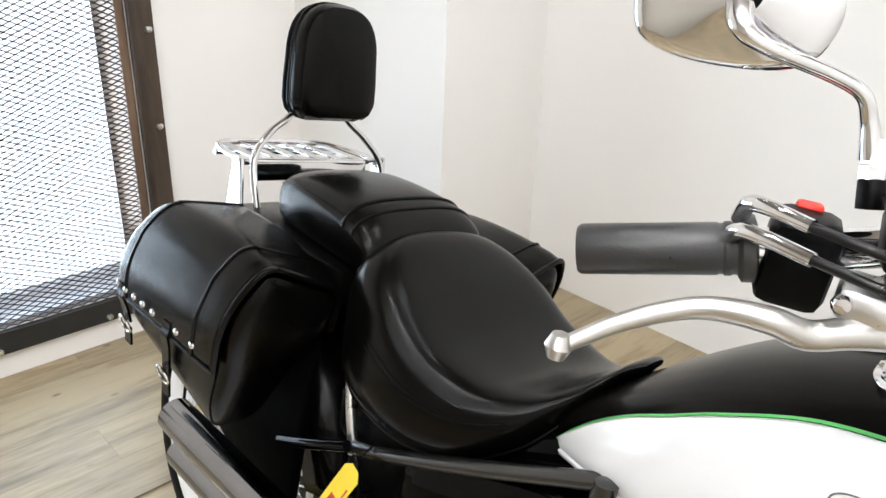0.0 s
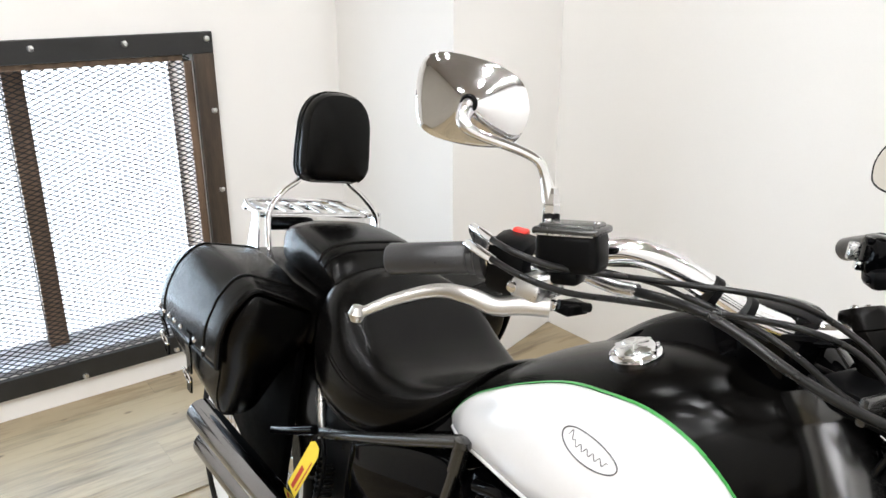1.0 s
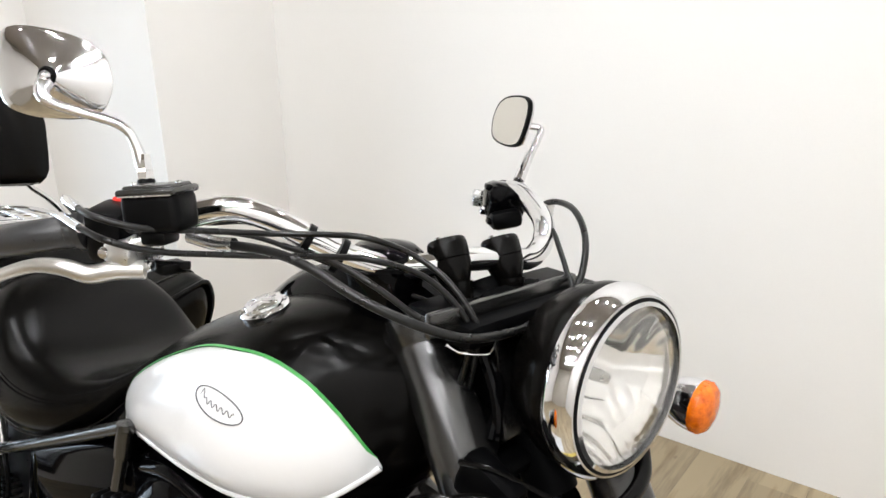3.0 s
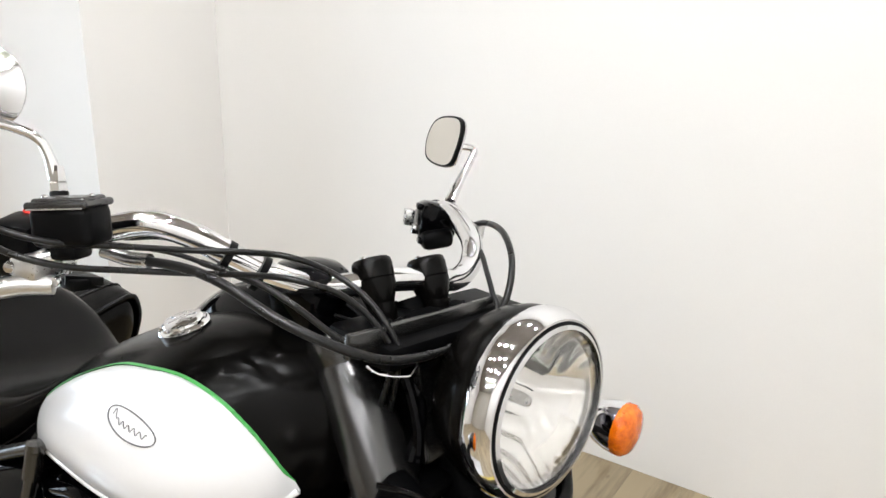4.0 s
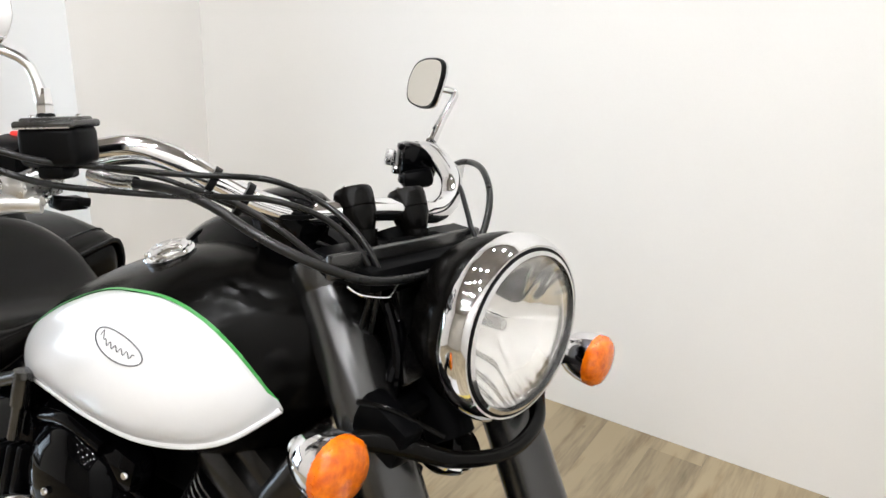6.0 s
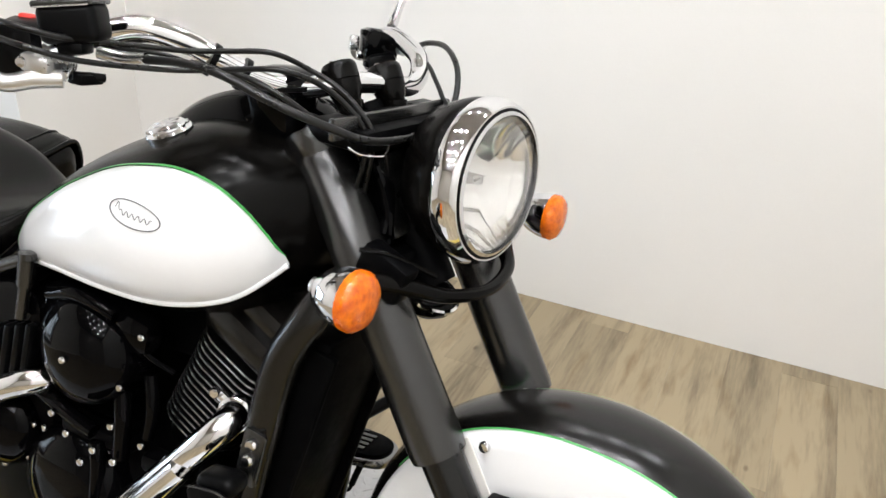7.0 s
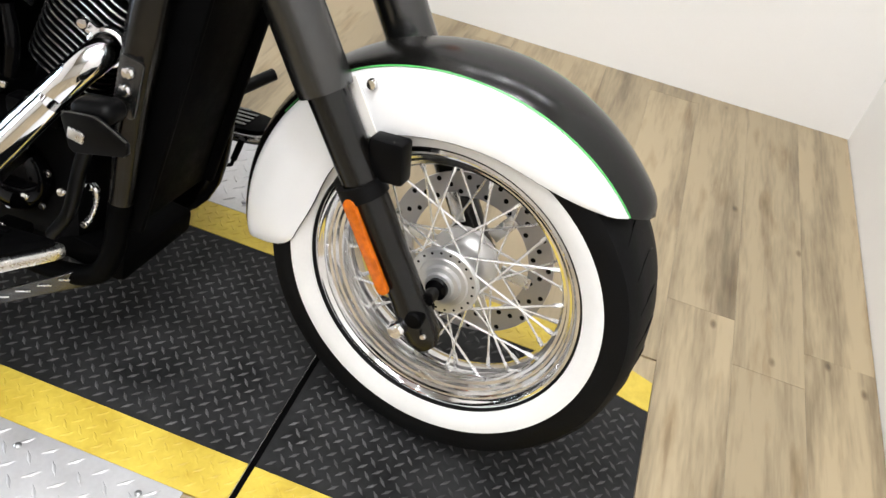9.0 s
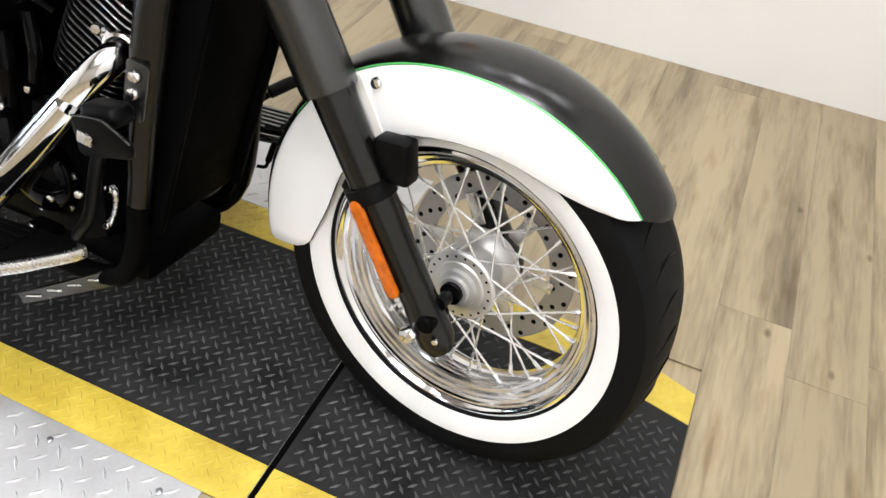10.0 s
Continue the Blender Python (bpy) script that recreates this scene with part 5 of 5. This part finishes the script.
part("clutch_perch", join(box(0.03, 0.03, 0.022, pose(-0.115, 0.232, 0.008, 0, 0, -35), 0.006), lathe([(0.0005, 0), (0.011, 0), (0.011, 0.02), (0.0005, 0.021)], pose(-0.095, 0.24, -0.004), 16)), BRUSHED, bike, "alloy clutch lever perch", m=BARS)

# engine
engine = part("engine", join(slab(-0.20, 0.28, -0.11, 0.12, 0.20, 0.46, 0.05), slab(-0.22, -0.02, -0.12, 0.12, 0.22, 0.60, 0.03)), DARK, bike, "black V-twin engine", m=BODY)
CYL = frame_on((0.262, -0.018, 0.560), (0.87, 0, -0.49), (0, 1, 0))   # z up the barrel, leaning forward
part("barrel", lathe([(0.055, -0.12), (0.055, 0.10)], CYL, 24), DARK, engine, m=BODY)
fin = mesh_of("fin", plate(rounded(0.146, 0.171, 0.043), 0.0032, IDENT, 0.0008), CORE)
rim_path = [(x, y, 0.0016) for x, y in rounded(0.148, 0.173, 0.044)]
fin_edge = mesh_of("fin_edge", tube(rim_path + rim_path[:1], 0.0019, 6, 1), FIN)
for k in range(15):
    sc = 1.0 - 0.010 * k
    for name, me in (("fin", fin), ("fin_edge", fin_edge)):
        put(name, me, engine, BODY @ CYL @ pose(0, 0, 0.105 - 0.0125 * k) @ Matrix.Diagonal((sc, sc, 1, 1)))
part("cylinder_head", join(box(0.155, 0.175, 0.055, CYL @ pose(0, 0, 0.142), 0.018), box(0.12, 0.15, 0.045, CYL @ pose(0.0, 0, 0.183), 0.016)), FENDER, engine, "black rocker cover", m=BODY)
CYR = frame_on((-0.06, -0.015, 0.555), (0.87, 0, 0.49), (0, 1, 0))
for k in range(13):
    for name, me in (("fin", fin), ("fin_edge", fin_edge)):
        put(name, me, engine, BODY @ CYR @ pose(0, 0, 0.09 - 0.0125 * k))
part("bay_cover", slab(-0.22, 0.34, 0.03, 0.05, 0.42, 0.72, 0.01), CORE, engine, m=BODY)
part("cylinder_head", box(0.155, 0.175, 0.075, CYR @ pose(0, 0, 0.14), 0.018), GLOSS, engine, m=BODY)


def cover(c, r, depth, name, mat, label="", ring=0):
    """A domed round cover on the right side, with bolts round it."""
    m = frame_on(c, (1, 0, 0), (0, 0, 1))
    ob = part(name, lathe([(r, -0.04), (r, depth * 0.2), (r * 0.96, depth * 0.45), (r * 0.85, depth * 0.7), (r * 0.6, depth * 0.9), (r * 0.3, depth), (0.0005, depth)], m, 48), mat, engine, label, m=BODY)
    for k in range(ring):
        a = 2 * math.pi * (k + 0.3) / ring
        put("bolt", bolt_mesh, engine, BODY @ m @ pose(r * 1.02 * math.cos(a), r * 1.02 * math.sin(a), depth * 0.25))
    return ob


cover((0.085, -0.125, 0.615), 0.088, 0.06, "air_cleaner", GLOSS, "gloss black round air cleaner")
part("air_cleaner_base", join(slab(-0.02, 0.15, -0.15, -0.10, 0.57, 0.705, 0.03), box(0.10, 0.05, 0.06, pose(0.155, -0.125, 0.668, 0, 10, 0), 0.02)), GLOSS, engine, "gloss black intake housing", m=BODY)
bolts(engine, BODY, [(0.085, -0.187, 0.615), (0.205, -0.158, 0.675), (0.165, -0.158, 0.585), (0.145, -0.12, 0.552)], (0, -1, 0), 0.9)
cover((0.045, -0.115, 0.36), 0.105, 0.05, "clutch_cover", GLOSS, "gloss black clutch cover", 9)
cover((-0.12, -0.12, 0.42), 0.075, 0.045, "side_case", GLOSS, "", 7)
cover((0.175, -0.11, 0.335), 0.062, 0.04, "timing_cover", GLOSS, "", 6)
part("pipe_bracket", join(slab(0.18, 0.27, -0.135, -0.10, 0.44, 0.47, 0.008), slab(0.02, 0.16, -0.14, -0.10, 0.455, 0.485, 0.01)), DARK, engine, m=BODY)
for p in ((0.03, -0.16, 0.50), (0.06, -0.16, 0.475), (0.12, -0.165, 0.47), (0.155, -0.16, 0.46), (0.10, -0.17, 0.445), (0.19, -0.14, 0.49), (0.14, -0.15, 0.51)):
    put("bolt", bolt_mesh, engine, BODY @ along(p, Vector(p) + Vector((0, -1, 0))))
part("spark_lead", tube([(0.21, -0.10, 0.60), (0.18, -0.13, 0.64), (0.15, -0.10, 0.69), (0.12, -0.05, 0.70)], 0.004, 8), PLASTIC, engine, m=BODY)

for pts, r in (([(0.145, -0.135, 0.575), (0.152, -0.140, 0.52), (0.148, -0.140, 0.455)], 0.013), ([(0.105, -0.145, 0.470), (0.110, -0.148, 0.43), (0.108, -0.150, 0.36)], 0.012),
               ([(-0.03, -0.140, 0.52), (0.03, -0.146, 0.505), (0.10, -0.146, 0.485)], 0.012), ([(0.19, -0.125, 0.60), (0.20, -0.13, 0.55), (0.192, -0.13, 0.50)], 0.010), ([(0.02, -0.15, 0.69), (0.08, -0.155, 0.706), (0.15, -0.15, 0.69)], 0.012)):
    part("case_rib", tube(pts, r, 16), GLOSS, engine, m=BODY)

# exhaust
pipe = part("exhaust", tube([(0.318, -0.085, 0.575), (0.338, -0.125, 0.578), (0.320, -0.150, 0.552), (0.280, -0.155, 0.505), (0.215, -0.160, 0.430), (0.14, -0.165, 0.342), (0.075, -0.170, 0.272), (0.02, -0.178, 0.235), (-0.06, -0.188, 0.222), (-0.16, -0.205, 0.235), (-0.28, -0.208, 0.29), (-0.36, -0.208, 0.335)], 0.0225, 24), CHROME, bike, "chrome exhaust with slash-cut mufflers", m=BODY)
part("heat_shield", tube([(0.290, -0.165, 0.505), (0.218, -0.170, 0.418), (0.145, -0.175, 0.330), (0.082, -0.180, 0.262), (0.03, -0.188, 0.226)], [0.020, 0.0225, 0.0225, 0.0225, 0.018], 20), CHROME, pipe, "polished heat shield", m=BODY)
part("flange", join(lathe([(0.024, 0.0), (0.0275, 0.004), (0.0275, 0.014), (0.022, 0.018)], along((0.332, -0.10, 0.578), (0.344, -0.15, 0.578)), 24), box(0.075, 0.012, 0.02, pose(0.333, -0.105, 0.582, 0, 25, 0), 0.004)), CHROME, pipe, m=BODY)
bolts(pipe, BODY, [(0.364, -0.112, 0.563), (0.298, -0.112, 0.602)], (0.3, -1, 0), 1.3)
part("rear_header", tube([(-0.02, -0.09, 0.52), (0.0, -0.15, 0.545), (-0.05, -0.175, 0.525), (-0.13, -0.185, 0.48), (-0.24, -0.208, 0.44), (-0.36, -0.222, 0.424)], 0.0215, 20), CHROME, pipe, m=BODY)
for y, z, x1 in ((-0.216, 0.432, -0.80), (-0.190, 0.345, -0.66)):
    part("muffler", lathe([(0.019, 0), (0.022, 0.01), (0.029, 0.05), (0.0315, 0.10), (0.0315, 0.40), (0.031, 0.44), (0.027, 0.44), (0.026, 0.35)], along((-0.34, y, z - 0.01), (x1, y - 0.014, z + 0.015)), 32), DARKCHROME, pipe, "chrome muffler, dark reflections put into its colour", m=BODY)

# frame, radiator and the small works
frame_part = part("frame", tube([(0.478, -0.11, 0.815), (0.455, -0.128, 0.765), (0.421, -0.132, 0.698), (0.400, -0.132, 0.597), (0.385, -0.132, 0.50), (0.372, -0.13, 0.40), (0.366, -0.13, 0.36)], [0.020, 0.024, 0.025, 0.025, 0.021, 0.019, 0.018], 20), FENDER, bike, "black tubular frame", m=BODY)
part("lower_tube", tube([(0.367, -0.13, 0.365), (0.345, -0.125, 0.25), (0.29, -0.115, 0.185), (0.15, -0.11, 0.17), (-0.3, -0.11, 0.19)], 0.0175, 18), CORE, frame_part, "lower frame loop, its shade put into a deeper black", m=BODY)
part("down_tube", tube([(0.478, 0.11, 0.815), (0.421, 0.132, 0.698), (0.385, 0.132, 0.50), (0.345, 0.13, 0.25), (0.15, 0.13, 0.17), (-0.3, 0.13, 0.19)], 0.022, 16), SATIN, frame_part, m=BODY)
part("joint_plate", plate(rounded(0.034, 0.085, 0.006), 0.006, frame_on((0.399, -0.156, 0.556), (0.98, 0, -0.17), (0.17, 0, 0.98)), 0.001), MATTE, frame_part, "bolted frame joint", m=BODY)
bolts(frame_part, BODY, [(0.403, -0.163, 0.579), (0.398, -0.163, 0.554)], (0, -1, 0), 1.4)
part("seat_rail", tube([(-0.42, -0.140, 0.555), (-0.32, -0.155, 0.600), (-0.17, -0.155, 0.668), (-0.017, -0.148, 0.739)], 0.011, 14), MATTE, frame_part, "satin black seat rail", m=BODY)
part("seat_rail", tube([(-0.42, 0.145, 0.60), (-0.29, 0.155, 0.635), (-0.15, 0.157, 0.69), (0.02, 0.150, 0.757)], 0.011, 14), SATIN, frame_part, m=BODY)
part("backbone", slab(-0.45, 0.40, -0.055, 0.055, 0.60, 0.73, 0.02), DARK, frame_part, m=BODY)
part("under_seat_box", slab(-0.46, -0.20, -0.125, 0.125, 0.36, 0.62, 0.03), PLASTIC, frame_part, m=BODY)
part("rocker_strut", join(tube([(-0.006, -0.168, 0.742), (-0.012, -0.168, 0.70)], 0.0125, 16, 1), tube([(-0.012, -0.168, 0.705), (-0.024, -0.168, 0.645)], 0.0085, 12, 1), lathe([(0.0005, -0.002), (0.013, 0), (0.013, 0.01), (0.0005, 0.012)], pose(-0.005, -0.168, 0.742), 16)), MATTE, frame_part, "grey metal breather stub", m=BODY)
side_cover = part("side_cover", plate([(p.x, p.y) for p in smooth_path([(x, z, 0) for x, z in ((-0.30, 0.60), (-0.20, 0.645), (-0.06, 0.69), (0.0, 0.66), (-0.03, 0.56), (-0.10, 0.46), (-0.22, 0.42), (-0.30, 0.48), (-0.30, 0.60))], 4)[:-1]], 0.03, frame_on((0, -0.125, 0), (1, 0, 0), (0, 0, 1)), 0.008), GLOSS, bike, "gloss black side cover", m=BODY)
for k in range(4):
    part("cover_rib", box(0.014, 0.03, 0.10, pose(-0.075 + 0.018 * k, -0.165 + 0.004 * k, 0.575 + 0.004 * k, 0, 12, 0), 0.006), PLASTIC, side_cover, m=BODY)
rad = part("radiator", box(0.045, 0.20, 0.44, pose(0.405, -0.008, 0.515, 0, 14, 0), 0.012), CORE, bike, "tall black radiator with a plastic shroud", m=BODY)
for s in (-1, 1):
    part("shroud", box(0.060, 0.014, 0.42, pose(0.410, -0.008 + 0.10 * s, 0.51, 0, 14, 0), 0.005), CORE, rad, m=BODY)
part("lower_tray", box(0.22, 0.20, 0.05, pose(0.24, 0.0, 0.215, 0, 6, 0), 0.012), CORE, bike, "black lower engine tray", m=BODY)
pedal = part("brake_pedal", join(plate([(0.347, 0.523), (0.355, 0.530), (0.394, 0.535), (0.403, 0.533), (0.438, 0.517), (0.443, 0.511), (0.443, 0.498), (0.437, 0.493), (0.366, 0.475), (0.358, 0.480)], 0.008, frame_on((0, -0.216, 0), (1, 0, 0), (0, 0, 1)), 0.002),
                                 box(0.062, 0.045, 0.030, pose(0.380, -0.192, 0.530, 0, -8, 0), 0.013, 3), tube([(0.37, -0.19, 0.50), (0.34, -0.18, 0.43), (0.31, -0.17, 0.34), (0.27, -0.16, 0.28)], 0.010, 12)), PLASTIC, bike, "black brake pedal with guard", m=BODY)
part("pedal_pad", box(0.024, 0.005, 0.017, pose(0.371, -0.226, 0.503, 0, 8, 0), 0.003), BRUSHED, pedal, "worn metal pad", m=BODY)
part("pedal_edge", tube([(0.350, -0.223, 0.5285), (0.372, -0.224, 0.5335), (0.398, -0.224, 0.536), (0.418, -0.224, 0.528), (0.442, -0.224, 0.516)], 0.0018, 8), MATTE, pedal, m=BODY)
part("linkage", tube([(0.330, -0.145, 0.379), (0.338, -0.147, 0.374), (0.338, -0.147, 0.354), (0.329, -0.146, 0.328), (0.320, -0.145, 0.312)], [0.006, 0.0055, 0.004, 0.0035, 0.006], 10), BRUSHED, bike, "bright linkage rod", m=BODY)
bolts(bike, BODY, [(0.331, -0.150, 0.380), (0.320, -0.150, 0.312), (0.325, -0.200, 0.392), (0.240, -0.172, 0.341), (0.205, -0.184, 0.284)], (0, -1, 0.2), 1.0)


def floorboard(s, x0, y0, shape, rim):
    outline_b = [(p.x, p.y) for p in smooth_path([(x, y, 0) for x, y in shape + shape[:1]], 4)[:-1]]
    m = frame_on((x0, y0, 0.268), (1, 0, 0.06), (0, 1, 0))
    fb = part("floorboard", plate(outline_b, 0.020, m, 0.005), rim, bike, "rider floorboard with a bright rim and rubber top", m=BODY)
    part("rubber_top", plate([(x * 0.94, y * 0.88) for x, y in outline_b], 0.008, m @ pose(0, 0, 0.020), 0.003), CORE, fb, "ribbed black rubber pad", m=BODY)
    for k in range(6):
        part("rib", box(0.22 if s < 0 else 0.265 - 0.05 * (abs(k - 2.5) > 2), 0.010, 0.004, m @ pose(-0.03 if s < 0 else -0.014, -0.042 + 0.017 * k, 0.029), 0.001), CORE if s < 0 else MATTE, fb, m=BODY)
    part("hanger", box(0.05, 0.13, 0.02, pose(x0 + 0.02, (0.19 if s < 0 else 0.24) * s, 0.25), 0.005), CORE, fb, m=BODY)


floorboard(-1, 0.165, -0.255, [(-0.17, -0.05), (-0.18, 0.0), (-0.17, 0.05), (0.0, 0.06), (0.13, 0.066), (0.156, 0.062), (0.150, 0.040), (0.128, 0.008), (0.106, -0.022), (0.07, -0.052), (0.0, -0.064)], BRUSHED)
floorboard(1, 0.208, 0.348, [(-0.17, -0.05), (-0.18, 0.0), (-0.17, 0.05), (0.0, 0.06), (0.13, 0.055), (0.175, 0.02), (0.17, -0.03), (0.13, -0.05), (0.0, -0.06)], FIN)

# small tread-plate guard ahead of the floorboard
STOP = frame_on((0.2425, -0.1615, 0.176), (0.712, 0.702, 0), (0, 0, 1))
guard_plate = part("tread_guard", plate([(-0.082, 0.0), (0.082, 0.0), (0.080, 0.046), (0.03, 0.034), (-0.082, 0.026)], 0.004, STOP, 0.001), MATTE, bike, "black diamond-tread guard plate", smooth=False)
for k in range(5):
    part("tread_bar", box(0.022, 0.0035, 0.002, STOP @ pose(-0.062 + 0.031 * k, 0.015 + 0.003 * k, 0.005, 0, 0, -18), 0.0008), BRUSHED, guard_plate, "raised tread bar, its highlight put in as bright metal", smooth=False)
part("gear_lever", join(tube([(0.24, 0.19, 0.30), (0.27, 0.235, 0.34), (0.32, 0.285, 0.385)], 0.007, 10), tube([(0.322, 0.285, 0.390), (0.360, 0.352, 0.414)], 0.0125, 16, 1)), PLASTIC, bike, "black gear lever with rubber peg", m=BODY)
part("stand_tang", join(tube([(0.342, 0.28, 0.295), (0.327, 0.28, 0.246)], 0.007, 10, 1), tube([(0.327, 0.28, 0.246), (0.321, 0.28, 0.231), (0.303, 0.28, 0.226)], 0.004, 8)), DARK, bike, "black stand lever", m=BODY)
part("side_stand", join(tube([(0.16, 0.14, 0.17), (0.20, 0.22, 0.10), (0.21, 0.29, 0.0)], 0.010, 12), tube([(0.262, 0.26, 0.24), (0.25, 0.28, 0.17)], 0.006, 8, 1), box(0.07, 0.03, 0.006, pose(0.215, 0.30, -0.045, 11, 0, 0), 0.002)), DARK, bike, "black side stand", m=BODY)

# yellow hang tag
tag_m = frame_on((-0.388, -0.188, 0.508), (0.90, 0, -0.44), (0.44, 0.05, 0.9))
tag = part("price_tag", plate([(-0.017, -0.068), (0.017, -0.068), (0.017, 0.055), (0.008, 0.068), (-0.008, 0.068), (-0.017, 0.055)], 0.0008, tag_m), TAG, bike, "yellow paper hang tag with red print", m=BODY, smooth=False)
part("print", join(box(0.010, 0.060, 0.0004, tag_m @ pose(-0.002, -0.03, 0.0012)), box(0.0025, 0.085, 0.0004, tag_m @ pose(0.011, -0.012, 0.0012))), INK, tag, m=BODY, smooth=False)
part("string", tube([(-0.362, -0.186, 0.574), (-0.36, -0.17, 0.585), (-0.36, -0.155, 0.60)], 0.0012, 6), DARK, tag, m=BODY)
part("preload_spring", tube([(-0.40 + 0.019 * math.cos(k * math.pi / 4), -0.13 + 0.019 * math.sin(k * math.pi / 4), 0.415 + 0.013 * k / 8) for k in range(57)], 0.0032, 8, 1), DARK, bike, "dark coil spring", m=BODY)
part("bright_stay", tube([(-0.475, -0.12, 0.69), (-0.445, -0.135, 0.62), (-0.415, -0.14, 0.545)], 0.008, 10), BRUSHED, bike, "bright metal stay", m=BODY)
part("peg_bar", tube([(-0.56, -0.165, 0.497), (-0.48, -0.168, 0.535), (-0.40, -0.168, 0.575)], 0.009, 12), GLOSS, bike, "gloss black peg bar", m=BODY)
part("rear_brake_hose", tube([(-0.50, -0.10, 0.60), (-0.47, -0.12, 0.56), (-0.42, -0.14, 0.56), (-0.38, -0.15, 0.50), (-0.40, -0.15, 0.40)], 0.004, 8), PLASTIC, bike, "black hose", m=BODY)

# ---- raised tread of the platform and its fittings ----
def tread_field(x0, x1, y0, y1, pitch, length, wide, high, z, name, mat, label):
    """Small raised bars laid alternately at right angles, as on tread plate."""
    verts, faces = [], []
    c = math.sqrt(0.5)
    reach = int((x1 - x0 + y1 - y0) / pitch) + 2
    for i in range(-reach, reach):
        for j in range(-reach, reach):
            x, y = x0 + (i - j) * pitch * c, y0 + (i + j) * pitch * c
            if not (x0 + length * c < x < x1 - length * c and y0 + length * c < y < y1 - length * c):
                continue
            d = (c, c) if (i + j) % 2 else (c, -c)
            b = len(verts)
            for u, v, h in ((-length, 0, 0.0), (0, -wide, 0.0), (length, 0, 0.0), (0, wide, 0.0), (-length * 0.72, 0, high), (length * 0.72, 0, high)):
                verts.append((x + u * d[0] - v * d[1], y + u * d[1] + v * d[0], z + h))
            faces += [(b, b + 1, b + 5, b + 4), (b + 1, b + 2, b + 5), (b + 2, b + 3, b + 4, b + 5), (b + 3, b, b + 4)]
    me = bpy.data.meshes.new(name)
    me.from_pydata(verts, [], faces)
    me.materials.append(mat)
    ob = put(name, me, lift, IDENT, label)
    ob["kind"] = "stuff"


tread_field(-0.8, 0.625, -0.210, 0.243, 0.0198, 0.0108, 0.0031, 0.0016, 0.0, "tread_relief", WORNGLINT, "raised bars of the black tread")
tread_field(0.645, 1.247, -0.210, 0.186, 0.0198, 0.0108, 0.0031, 0.0016, 0.0, "tread_relief", WORNGLINT, "raised bars of the black tread")
tread_field(0.645, 1.03, 0.186, 0.240, 0.0198, 0.0108, 0.0031, 0.0016, 0.0, "tread_relief", WORNGLINT, "raised bars of the black tread")
tread_field(-0.6, 0.627, -0.296, -0.214, 0.0198, 0.0108, 0.0031, 0.0013, 0.001, "tread_relief", YELLOW, "raised bars under yellow paint")
tread_field(0.641, 1.247, -0.296, -0.214, 0.0198, 0.0108, 0.0031, 0.0013, 0.001, "tread_relief", YELLOW, "raised bars under yellow paint")
tread_field(-0.1, 1.05, 0.248, 0.326, 0.0198, 0.0108, 0.0031, 0.0013, 0.001, "tread_relief", YELLOW, "raised bars under yellow paint")
tread_field(-0.5, 0.555, -0.748, -0.306, 0.032, 0.0145, 0.0036, 0.0020, 0.0015, "tread_relief", TREAD, "raised bars of the steel plate")
tread_field(-0.3, 0.555, 0.332, 0.598, 0.032, 0.0145, 0.0036, 0.0020, 0.0015, "tread_relief", TREAD, "raised bars of the steel plate")
part("joint_edge", slab(0.6278, 0.6288, -0.30, 0.245, -0.006, 0.0020), BRUSHED, lift, "bright worn joint edge", smooth=False)
part("joint_strip", slab(0.6290, 0.6390, -0.30, 0.245, -0.006, 0.0012), CORE, lift, "dark joint between the tread sheets", smooth=False)
part("edge_strip", slab(0.563, 0.60, -0.75, -0.30, -0.008, 0.004, 0.002), PLANK, lift, "wooden edge strip", smooth=False)
part("corner_clip", box(0.018, 0.012, 0.006, pose(0.632, -0.308, 0.002), 0.002), DARK, lift)
screw = mesh_of("screw", lathe([(0.006, 0), (0.006, 0.0012), (0.004, 0.0024), (0.0003, 0.0026)], IDENT, 12), STEEL)
for x, y in ((0.50, -0.327), (0.285, -0.33), (0.05, -0.33), (0.50, 0.36), (0.30, 0.36), (0.335, 0.35)):
    put("screw", screw, lift, pose(x, y, 0.002))

# ---- floor boards ----
rng = random.Random(4)
W_, L_ = 0.152, 1.22
x = XB + 0.001
col = 0
while x < XF - 0.01:
    wid = min(W_ if col else 0.1105, XF - 0.001 - x)   # the first board is cut to end on the lift's edge
    y = YM - 0.001 - L_ * rng.random()
    spans = []
    top = YM - 0.001
    while top > YN:
        low = max(YN + 0.001, y)
        spans.append((low, top))
        top, y = low, low - L_
        if low <= YN + 0.002:
            break
    for lo, hi in spans:
        pieces = [(lo, hi)]
        on_lift = x + wid > -1.06 and x < 1.25
        if on_lift and x + wid > 0.6 and x < 1.25:
            cut = (-0.30, 0.329)
        elif on_lift:
            cut = (-0.751, 0.601)
        else:
            cut = None
        if cut:
            pieces = [(a, b) for a, b in ((lo, min(hi, cut[0])), (max(lo, cut[1]), hi)) if b - a > 0.01]
        x1 = x + wid
        for a, b in pieces:
            part("plank", slab(x + 0.0002, x1 - 0.0002, a + 0.0003, b - 0.0003, -0.0055, -0.0004 + rng.random() * 0.0003), PLANK, FLOOR, smooth=False)
        if cut and x < 1.25 < x1 - 0.01:
            a, b = max(lo, cut[0]), min(hi, cut[1])
            if b - a > 0.01:
                part("plank", slab(1.2515, x1 - 0.0006, a + 0.0006, b - 0.0006, -0.0055, -0.0003), PLANK, FLOOR, smooth=False)
    x += wid
    col += 1
